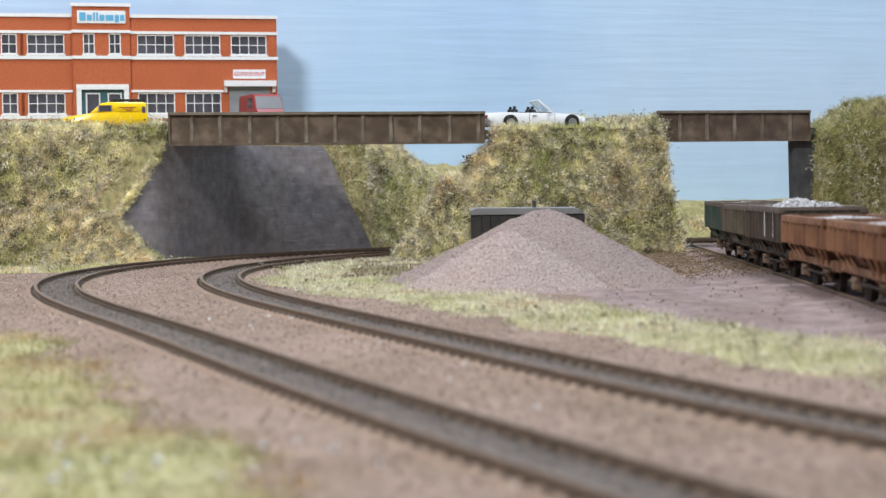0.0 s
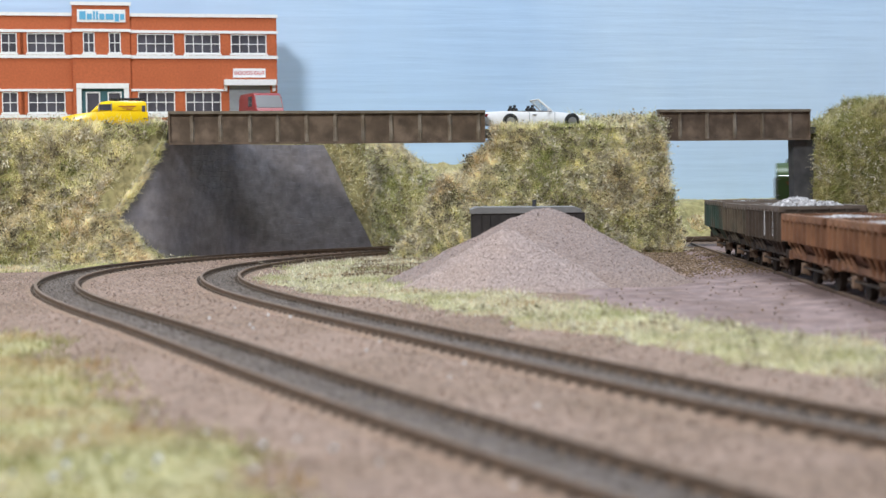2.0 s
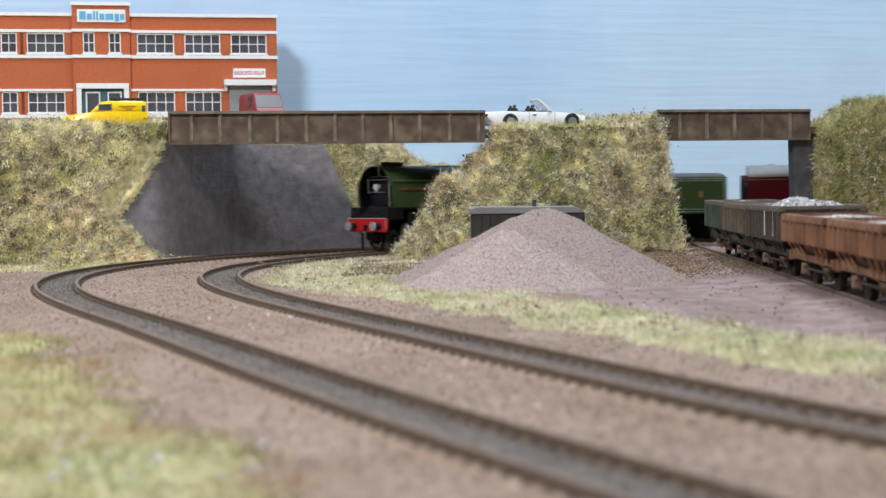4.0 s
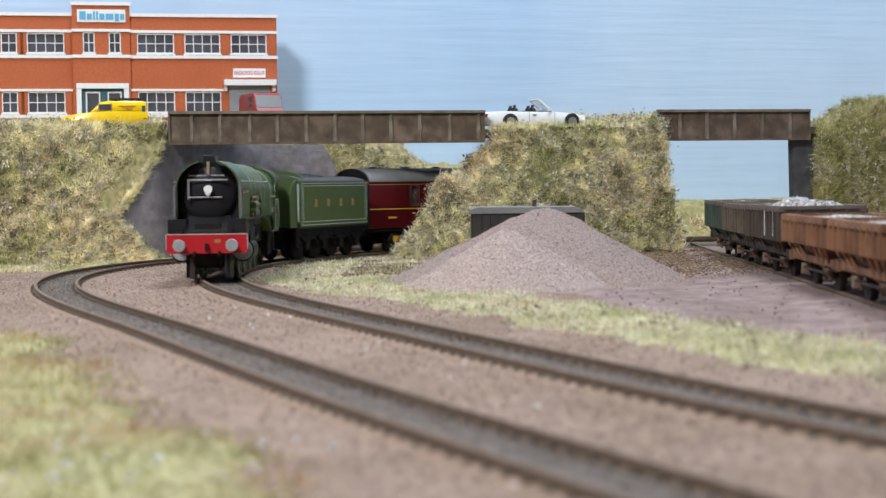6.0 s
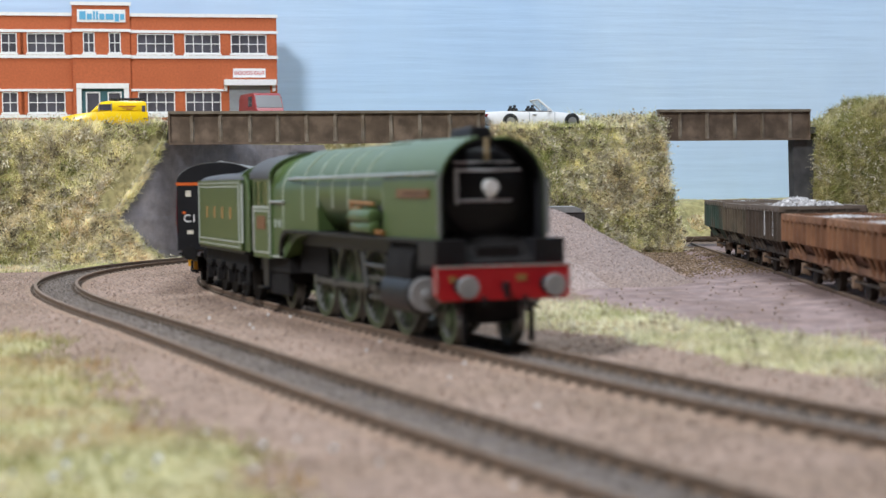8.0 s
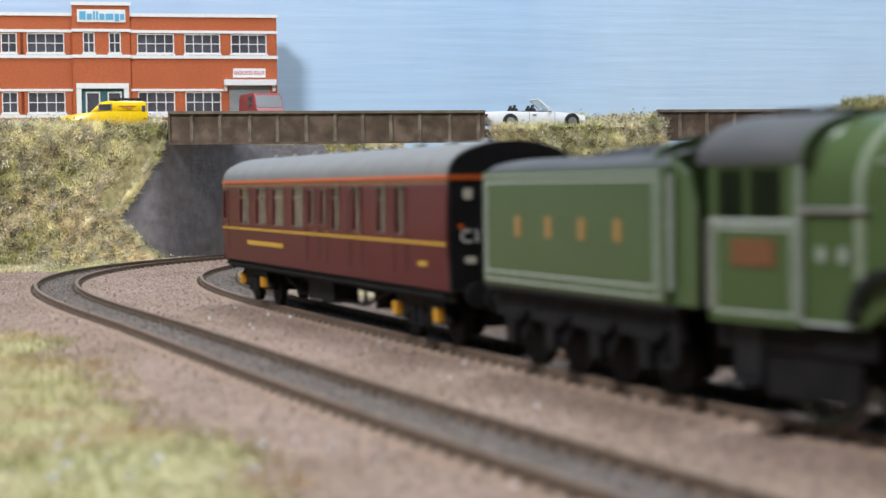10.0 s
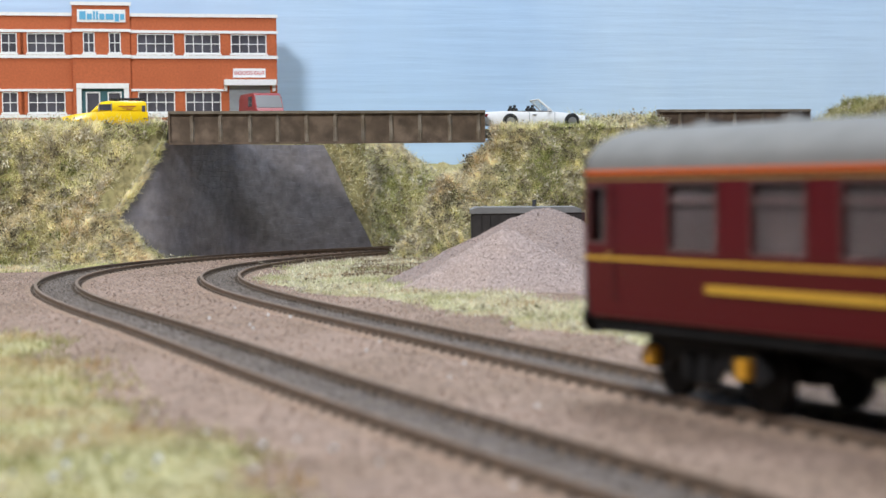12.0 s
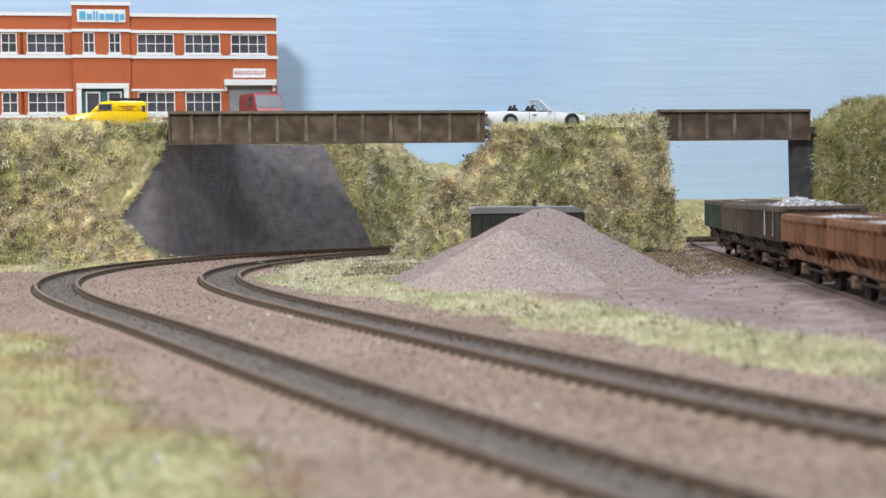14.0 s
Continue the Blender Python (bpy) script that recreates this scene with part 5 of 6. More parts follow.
# lit copy of the heap stones, so the low heap stands out brighter
M_heap_stone_lit = mat("lit_heap_stone", (0.44, 0.35, 0.315), 0.9, var=0.2, island=0.4)
M_ballast_stone = mat("ballast_stone", (0.17, 0.142, 0.122), 0.9, var=0.2, island=0.7)
M_litter = mat("brown_crumbs", (0.17, 0.115, 0.068), 0.9, var=0.3, island=0.6)
build_yard()
build_twigs()
build_hut()
build_wagons()
build_growth()
build_gravel()
build_abutment()


# ---- the train ----
M_band = mat("pale_lining_paint", (0.42, 0.47, 0.38), 0.4, var=0.08)
M_lining = mat("white_lining_paint", (0.46, 0.50, 0.46), 0.45, var=0.08)
M_wheelgreen = mat("green_wheel_paint", (0.036, 0.055, 0.022), 0.4, var=0.15, scale=120)
M_tyre = mat("steel_tyre", (0.28, 0.28, 0.27), 0.35, 0.7, var=0.2, scale=150)
M_cabroof = mat("dark_grey_cab_roof", (0.075, 0.075, 0.078), 0.6, var=0.15, scale=100)
M_coal = mat("coal_load", (0.015, 0.015, 0.016), 0.5, var=0.3, scale=300, bump=0.6)
M_brass = mat("brass_copper_fittings", (0.42, 0.19, 0.07), 0.4, 0.5, var=0.1)
M_gold = mat("gold_transfer", (0.34, 0.19, 0.06), 0.5, var=0.06)
M_orange = mat("orange_lining", (0.62, 0.12, 0.02), 0.45, var=0.05)
M_plate = mat("red_brown_nameplate", (0.17, 0.07, 0.03), 0.45, var=0.1)
M_axlebox = mat("yellow_axlebox_paint", (0.62, 0.29, 0.015), 0.5, var=0.1)
# dark tone standing in for the dim coach interior
M_window_backing = mat("dark_rose_backing", (0.052, 0.034, 0.032), 0.8, var=0.2, scale=50, second=(0.032, 0.02, 0.02), second_scale=90)
M_goldbright = mat("bright_yellow_lining", (0.60, 0.34, 0.035), 0.5, var=0.06)
M_inside = mat("tan_coach_interior", (0.17, 0.115, 0.09), 0.7, var=0.15, scale=60)
M_chassis = mat("black_chassis", (0.016, 0.015, 0.015), 0.7, spec=0.1, var=0.35, scale=140)
M_bufferhead = mat("dull_buffer_steel", (0.36, 0.36, 0.36), 0.5, 0.3, var=0.15, scale=150)


def arch(half, zb, zs, zt, n=18, power=1.0):
    """An upright-sided outline with a rounded top, from one foot over to the other."""
    top = [(half * math.cos(a), zs + (zt - zs) * math.sin(a) ** power) for a in np.linspace(0, math.pi, n)]
    return [(half, zb)] + top + [(-half, zb)]


def tube_x(x0, x1, r, y, z, seg=32):
    return rods(((x0, y, z), (x1, y, z), r), seg=seg)


def shell(outline, x0, x1, t):
    """A sheet bent to an outline, t thick inwards."""
    inner = []
    k = len(outline)
    for i, (a, b) in enumerate(outline):
        p, q = outline[max(i - 1, 0)], outline[min(i + 1, k - 1)]
        dx, dz = q[0] - p[0], q[1] - p[1]
        l = math.hypot(dx, dz) or 1
        inner.append((a - dz / l * t, b + dx / l * t))
    bm = bmesh.new()
    g = [[bm.verts.new((x, a, b)) for a, b in o] for x in (x0, x1) for o in (outline, inner)]
    for i in range(k - 1):
        for a, b, mi in ((g[0], g[2], 0), (g[3], g[1], 1)):
            bm.faces.new((a[i], a[i + 1], b[i + 1], b[i])).material_index = mi
        bm.faces.new((g[0][i], g[1][i], g[1][i + 1], g[0][i + 1]))
        bm.faces.new((g[2][i], g[2][i + 1], g[3][i + 1], g[3][i]))
    for i in (0, k - 1):
        bm.faces.new((g[0][i], g[2][i], g[3][i], g[1][i]))
    bmesh.ops.recalc_face_normals(bm, faces=bm.faces[:])
    return bm


def spoked_wheel(axle, y, r, spokes, out, crank=0.0):
    """A wheel on an axle object whose y axis is the axle; out: 1 or -1, its outer side."""
    bm = bmesh.new()
    for i in range(spokes):
        a = 2 * math.pi * i / spokes
        rod(bm, (math.cos(a) * 1.2, y, math.sin(a) * 1.2), (math.cos(a) * (r - 1.4), y, math.sin(a) * (r - 1.4)), 0.42, 6)
    rod(bm, (0, y - 1.2, 0), (0, y + 1.2, 0), 2.2, 14)
    if crank:
        rod(bm, (0, y + out * 0.4, 0), (crank, y + out * 0.4, 0), 1.3, 8)
        a0 = [math.pi + (i - 4) * 0.16 for i in range(9)]
        w = [((r - 1.3) * math.cos(a), (r - 1.3) * math.sin(a)) for a in a0] + [((r - 4.2) * math.cos(a0[-1]), (r - 4.2) * math.sin(a0[-1])), ((r - 4.2) * math.cos(a0[0]), (r - 4.2) * math.sin(a0[0]))]
        bw = extrude_profile(w, y - 0.8, y + 0.8, "y")
        me = bpy.data.meshes.new("tmp")
        bw.to_mesh(me)
        bw.free()
        bm.from_mesh(me)
        bpy.data.meshes.remove(me)
    part("wheel_centre", bm, M_wheelgreen, axle)
    n = 40
    bm = bmesh.new()
    ring = []
    for i in range(n):
        a = 2 * math.pi * i / n
        c, s = math.cos(a), math.sin(a)
        ring.append([bm.verts.new((c * q, y + out * w, s * q)) for q, w in ((r - 1.7, 1.2), (r, 1.2), (r, -0.8), (r + 0.7, -1.0), (r + 0.7, -1.5), (r - 1.7, -1.5))])
    for i in range(n):
        p, q = ring[i], ring[(i + 1) % n]
        for j in range(6):
            f = bm.faces.new((p[j], p[(j + 1) % 6], q[(j + 1) % 6], q[j]))
            f.material_index = 0 if j == 0 else 1
    bmesh.ops.recalc_face_normals(bm, faces=bm.faces[:])
    part("tyre", bm, (M_wheelgreen, M_tyre), axle, smooth=True)


DRIVERS, CRANK, R_DRIVE = (-48, -74, -100, -126), 4.2, 12.2
spinners = []


def axle_part(parent, x, r, name="axle"):
    a = part(name, rods(((0, -9, 0), (0, 9, 0), 1.2)), M_chassis, parent, m=pose(x * MM, 0, r * MM))
    spinners.append((a, x, r))
    return a


def build_locomotive():
    t = thing("steam_locomotive", Matrix(), "apple-green express steam locomotive with black smokebox and red buffer beam", "locomotive")
    # front end
    part("buffer_beam", extrude_profile([(-18.0, 20.6), (18.0, 20.6), (18.0, 13.6), (16.8, 12.0), (-16.8, 12.0), (-18.0, 13.6)], -1.6, 0, "x"), M_red, t, "bright red buffer beam")
    part("beam_lining", boxes((-0.2, 0.12, -18.0, 18.0, 20.25, 20.6), (-0.2, 0.12, -18.0, -17.7, 13.8, 20.6), (-0.2, 0.12, 17.7, 18.0, 13.8, 20.6)), M_lining, t)
    for y0, y1 in ((-13.0, -8.2), (3.4, 6.0)):
        part("beam_lettering", boxes((0, 0.14, y0 - (1.5 if y0 < 0 else 0), y1 - 4.6 if y0 < 0 else y1, 16.6, 18.2)), M_gold, t)
    for s in (-1, 1):
        b = part("buffer", rods(((0, s * 11.5, 15.6), (3.6, s * 11.5, 15.6), 2.0), seg=20), M_black, t)
        part("buffer_head", rods(((3.4, s * 11.5, 15.6), (5.2, s * 11.5, 15.6), 1.1), ((5.0, s * 11.5, 15.6), (6.0, s * 11.5, 15.6), 2.75), seg=28), M_bufferhead, b, "dull steel buffer head", bevel=0.2)
        part("front_step_box", boxes((-15, -1.8, s * 13.3 - 3.9, s * 13.3 + 3.9, 20.6, 27.0)), M_black, t, bevel=0.3)
        part("lamp_iron", boxes((-1.4, -0.8, s * 11 - 0.4, s * 11 + 0.4, 20.6, 23.2)), M_black, t)
        part("brake_pipe", rods(((0.8, s * 5.5, 10.6), (0.8, s * 5.5, 13), 0.6)), M_black, t)
    part("coupling_hook", boxes((0, 2.6, -0.6, 0.6, 14.2, 16.4), (1.6, 2.6, -0.6, 0.6, 12.6, 15)), M_black, t)
    part("apron", body_loft([(-2.0, [(-9.6, 20.4), (9.6, 20.4), (9.6, 21.2), (-9.6, 21.2)]), (-12.6, [(-9.6, 20.4), (9.6, 20.4), (9.6, 28.4), (-9.6, 28.4)])]), M_chassis, t)
    part("front_platform", boxes((-16, -1.4, -17.2, 17.2, 19.6, 20.7)), M_chassis, t)
    # smoke deflector casing, split over the chimney
    o = arch(14.2, 26.8, 41.0, 53.2, 30)
    left = [p for p in o if p[0] > 2.3]
    right = [p for p in o if p[0] < -2.3]
    for half_ in (left, right):
        upright = [(a * 1.012, b + 0.12) for a, b in half_ if b < 44.5]
        part("smoke_deflector", shell(half_, -52, -6.6, 0.7), (M_green, M_black), t, smooth=True)
        part("deflector_edge", shell(upright, -7.0, -6.4, 0.5), (M_steelgrey, M_black), t, smooth=True)
    part("smokebox", body_loft([(-60, arch(13.0, 25, 39, 51.6, 24)), (-14.0, arch(13.0, 25, 39, 51.6, 24))]), M_black, t, smooth=True)
    part("chimney", body_loft([(-29, [(-3.2, 50), (3.2, 50), (2.6, 55.0), (-2.6, 55.0)]), (-14, [(-3.2, 50), (3.2, 50), (2.6, 55.4), (-2.6, 55.4)])]), M_black, t, bevel=0.4)
    part("whistle", rods(((-10.5, 0, 46.6), (-10.5, 0, 52.4), 0.75)), M_brassdull, t)
    bm = bmesh.new()
    prof = [(12.0, -14.2), (12.0, -12.4), (11.3, -11.8), (10.6, -11.4), (7.0, -10.4), (3.0, -9.9), (0.01, -9.8)]
    rings = [[bm.verts.new((x, r * math.cos(a), 38.0 + r * math.sin(a))) for a in np.linspace(0, 2 * math.pi, 40, endpoint=False)] for r, x in prof]
    for a, b in zip(rings, rings[1:]):
        for i in range(40):
            bm.faces.new((a[i], a[(i + 1) % 40], b[(i + 1) % 40], b[i]))
    bmesh.ops.recalc_face_normals(bm, faces=bm.faces[:])
    door = part("smokebox_door", bm, M_black, t, smooth=True)
    part("door_rail", rods(((-9.2, -8.6, 44.2), (-9.2, 8.6, 44.2), 0.38)), M_silver, door)
    part("door_rail", rods(((-9.2, -8.6, 36.5), (-9.2, 6.0, 36.5), 0.38)), M_silver, door)
    part("door_rail", rods(((-11.0, -9.0, 46.2), (-11.0, 7.0, 46.2), 0.3)), M_silver, door)
    part("door_rail", rods(((-9.2, -8.8, 35.6), (-9.2, -8.8, 44.8), 0.5)), M_silver, door)
    lamp = part("head_lamp", rods(((-9.6, 0, 40.0), (-7.2, 0, 40.0), 1.9), ((-9.0, 0, 38.4), (-7.6, 0, 38.4), 1.2), seg=18), M_white, t, "white head lamp")
    part("lamp_handle", boxes((-8.6, -8.2, -0.3, 0.3, 36.4, 38.4)), M_white, lamp)
    # boiler and firebox
    part("boiler", tube_x(-152, -50, 13.5, 0, 39.0, 48), M_green, t, smooth=True)
    part("firebox", body_loft([(-166, arch(16.0, 17.4, 38.5, 51.4, 24)), (-151, arch(15.4, 17.6, 38.5, 51.5, 24)), (-143, arch(14.4, 23.5, 38.6, 52.1, 24)), (-130, arch(13.7, 26, 38.8, 52.4, 24)), (-118, arch(13.6, 27, 39.0, 52.5, 24))]), M_green, t, smooth=True)
    part("boiler_band", shell([(a * 1.008, b + 0.1) for a, b in arch(15.45, 19, 38.5, 51.5, 30)], -152.4, -151.6, 0.3), (M_band, M_green), t, smooth=True)
    for x in (-53.5, -70, -86, -102, -118, -134):
        part("boiler_band", shell([(a * 1.008, b + 0.1) for a, b in arch(13.6 if x > -130 else 13.9, 34 if x > -130 else 30, 39.0, 52.5, 30)], x - 0.3, x + 0.3, 0.3), (M_band, M_green), t, smooth=True)
    part("dome_casing", body_loft([(-96, arch(2.0, 50, 51.8, 52.5, 10)), (-76, arch(4.0, 50, 52.0, 53.2, 10)), (-52, arch(3.6, 50, 52.2, 53.2, 10))]), M_green, t, smooth=True)
    for s in (-1, 1):
        part("handrail", rods(((-148, s * 14.7, 43.2), (-8, s * 14.9, 43.6), 0.36)), M_silver, t)
        for x in (-140, -110, -80, -50, -24):
            part("handrail_knob", rods(((x, s * 12.6, 43.3), (x, s * 14.9, 43.4), 0.45)), M_silver, t)
        part("edge_pipe", rods(((-6.0, s * 14.6, 28), (-6.0, s * 14.6, 42), 0.55), ((-8.5, s * 14.2, 30), (-6.0, s * 14.9, 30), 0.35), ((-8.5, s * 14.2, 41), (-6.0, s * 14.9, 41), 0.35)), M_steelgrey, t)
        np_ = part("nameplate", boxes((-39, -14, s * 14.4 - 0.3, s * 14.4 + 0.3, 37.4, 39.6)), M_plate, t, "red-brown nameplate with gold edge", bevel=0.2)
        part("plate_letters", boxes((-37.5, -15.5, s * 14.72 - 0.08, s * 14.72 + 0.08, 38.1, 38.9)), M_rustbits, np_)
        # pump, pipes and running board
        part("feed_pump", rods(((-76, s * 15.0, 32.0), (-56, s * 15.0, 32.0), 2.2), ((-74, s * 15.2, 28.9), (-55, s * 15.2, 28.9), 1.9), seg=16), M_green, t, smooth=True, bevel=0.5)
        part("copper_pipe", rods(((-80, s * 14.8, 36.0), (-58, s * 14.8, 35.6), 0.5), ((-79, s * 14.8, 36.4), (-79, s * 14.8, 28.0), 0.45), ((-78, s * 14.8, 34.0), (-70, s * 14.8, 34.6), 0.4), ((-55, s * 15.0, 27.8), (-50, s * 15.0, 27.8), 0.8)), M_brass, t)
        part("running_board", boxes((-146, -14, s * 14.2 - 3.0, s * 14.2 + 3.0, 26.0, 26.9)), M_black, t, bevel=0.2)
        vz = [(-146, 26.9)] + [(-146 - 8 * math.sin(a), 18.4 + 8.5 * math.cos(a)) for a in np.linspace(0.1, math.pi / 2, 8)] + [(-153.2, 18.4)] + [(-145.2 - 7 * math.sin(a), 18.0 + 7.4 * math.cos(a)) for a in np.linspace(math.pi / 2, 0.1, 8)] + [(-144.6, 25.8)]
        part("board_sweep", extrude_profile(vz, s * 16.2 - 0.6, s * 16.2 + 0.6, "y"), M_black, t)
        part("cylinder", rods(((-42, s * 13.6, 12.6), (-20, s * 13.6, 12.6), 5.2), seg=24), M_black, t, smooth=True)
        part("cylinder_cover", rods(((-20.2, s * 13.6, 12.6), (-18.8, s * 13.6, 12.6), 4.5), ((-19, s * 13.6, 12.6), (-18.0, s * 13.6, 12.6), 1.4), seg=24), M_bufferhead, t, "bright steel cylinder cover", bevel=0.3)
        part("steam_chest", body_loft([(-42, car_section(4.8, 14, 26.0, 0.45, 0.6)), (-21, car_section(4.8, 14, 26.0, 0.45, 0.6))]), M_chassis, t, m=at(0, s * 12.4), smooth=True)
        part("slide_bar", boxes((-66, -44, s * 13.6 - 0.5, s * 13.6 + 0.5, 14.6, 15.6), (-66, -44, s * 13.6 - 0.5, s * 13.6 + 0.5, 9.4, 10.2)), M_rodsteel, t)
        part("valve_rod", rods(((-70, s * 13.8, 18.6), (-45, s * 13.8, 18.2), 0.6), ((-72, s * 13.8, 22), (-68, s * 13.8, 12), 0.7)), M_rodsteel, t)
        part("splasher", boxes((-144, -42, s * 11.2 - 0.3, s * 11.2 + 0.3, 22, 26.2)), M_black, t)
        # cab
        lower = part("cab_side", boxes((-187, -164, s * 16.4 - 0.35, s * 16.4 + 0.35, 17, 34)), M_green, t)
        lined_panel(lower, -185.8, -165.6, 18.6, 32.9, s * 16.8, 0.4, M_lining, "side_lining")
        part("number_plate", boxes((-181, -170, s * 16.9 - 0.12, s * 16.9 + 0.12, 26.5, 31.0)), M_plate, lower, "brown plate with gold bars")
        part("cab_pillar", boxes(*[(a, b, s * 16.3 - 0.35, s * 16.3 + 0.35, 34, 44) for a, b in ((-187, -184.8), (-177.8, -176.6), (-168.4, -164))], (-187, -164, s * 16.3 - 0.33, s * 16.3 + 0.33, 42.6, 44.2)), M_green, t)
        part("cab_window", boxes((-184.8, -177.8, s * 16.2 - 0.12, s * 16.2 + 0.12, 34, 42.6), (-176.6, -168.4, s * 16.2 - 0.12, s * 16.2 + 0.12, 34, 42.6)), M_glass, t)
        part("window_beading", boxes((-187, -164, s * 16.75 - 0.15, s * 16.75 + 0.15, 33.6, 34.3), (-164.6, -164.0, s * 16.75 - 0.15, s * 16.75 + 0.15, 18, 43)), M_lining, t)
        part("firebox_rail", rods(((-165, s * 16.6, 35.8), (-150, s * 16.0, 35.8), 0.4), ((-150.4, s * 14.6, 35.8), (-150.4, s * 16.2, 35.8), 0.4)), M_silver, t)
        for x in (-160, -155):
            part("wash_out_plug", boxes((x - 0.5, x + 0.5, s * 15.9 - 0.3, s * 15.9 + 0.3, 27.6, 30.0)), M_lining, t)
        part("foot_lining", boxes((-164, -152, s * 16.1 - 0.15, s * 16.1 + 0.15, 17.6, 18.1)), M_lining, t)
        part("cab_step", boxes((-184, -176, s * 15 - 1.4, s * 15 + 1.4, 6.4, 7.0), (-183.5, -176.5, s * 14 - 0.3, s * 14 + 0.3, 6.4, 17)), M_black, t)
        part("cab_handrail", rods(((-187.2, s * 16.6, 19), (-187.2, s * 16.6, 34), 0.4)), M_silver, t)
    part("cab_front", body_loft([(-165.0, arch(16.4, 17.2, 43.6, 51.3, 20)), (-164.2, arch(16.4, 17.2, 43.6, 51.3, 20)), (-157, arch(11.0, 17.2, 40.6, 50.6, 20))]), M_green, t)
    part("cab_floor", boxes((-187, -165, -16, 16, 17, 18)), M_black, t)
    part("backhead", body_loft([(-172, arch(11, 18, 30, 42, 14)), (-165, arch(12, 18, 32, 44, 14))]), M_black, t)
    part("cab_roof", shell(arch(17.0, 43.4, 44.2, 51.9, 24), -190, -163.4, 0.8), (M_cabroof, M_black), t, smooth=True)
    part("roof_rim", shell(arch(17.15, 43.2, 44.3, 52.05, 24), -163.6, -162.8, 0.9), (M_green, M_green), t, smooth=True)
    part("roof_vent", boxes((-183, -171, -5, 5, 51.3, 52.6)), M_cabroof, t, bevel=0.4)
    # chassis and wheels
    part("main_frame", boxes((-184, -4, -5.6, 5.6, 7.5, 25)), M_chassis, t)
    part("drag_box", boxes((-188, -150, -14, 14, 12.5, 17.2)), M_chassis, t)
    part("ash_pan", boxes((-150, -118, -10.5, 10.5, 13, 24)), M_chassis, t)
    part("pony_frame", body_loft([(-26, [(-5, 5), (5, 5), (5, 10), (-5, 10)]), (-5, [(-6, 6.4), (6, 6.4), (6, 10.6), (-6, 10.6)])]), M_chassis, t)
    part("guard_iron", boxes((-4.4, -3.6, -9.6, -8.2, 1.2, 11), (-4.4, -3.6, 8.2, 9.6, 1.2, 11)), M_chassis, t)
    part("trailing_truck", boxes((-178, -154, -13.4, -11.8, 5, 13), (-178, -154, 11.8, 13.4, 5, 13), (-178, -154, -12, 12, 9, 12.5)), M_chassis, t)
    a = axle_part(t, -15, 6.2, "pony_axle")
    for s in (-1, 1):
        spoked_wheel(a, s * 8.2, 6.2, 10, s)
    for x in DRIVERS:
        a = axle_part(t, x, R_DRIVE, "driving_axle")
        for s in (-1, 1):
            spoked_wheel(a, s * 8.2, R_DRIVE, 18, s, CRANK)
    a = axle_part(t, -166, 7.0, "trailing_axle")
    for s in (-1, 1):
        spoked_wheel(a, s * 8.2, 7.0, 10, s)
    rods_ = []
    for s in (-1, 1):
        bm = boxes((DRIVERS[3], DRIVERS[0], s * 10.4 - 0.5, s * 10.4 + 0.5, -0.8, 0.8))
        for x in DRIVERS:
            rod(bm, (x, s * 10.4 - 0.7, 0), (x, s * 10.4 + 0.9, 0), 1.6, 14)
        rods_.append(part("coupling_rod", bm, M_rodsteel, t, "dark steel coupling rod"))
        bm = boxes((-40, 0, s * 12.0 - 0.5, s * 12.0 + 0.5, -0.7, 0.7))
        rod(bm, (0, s * 12 - 0.8, 0), (0, s * 12 + 0.8, 0), 1.4, 12)
        rod(bm, (-40, s * 12 - 0.8, 0), (-40, s * 12 + 0.8, 0), 1.5, 12)
        rods_.append(part("connecting_rod", bm, M_rodsteel, t, "dark steel connecting rod"))
    return t, rods_


def lined_panel(parent, x0, x1, z0, z1, y, w, material, name="panel_lining"):
    part(name, boxes((x0, x1, y - 0.09, y + 0.09, z0, z0 + w), (x0, x1, y - 0.09, y + 0.09, z1 - w, z1), (x0, x0 + w, y - 0.09, y + 0.09, z0, z1), (x1 - w, x1, y - 0.09, y + 0.09, z0, z1)), material, parent)


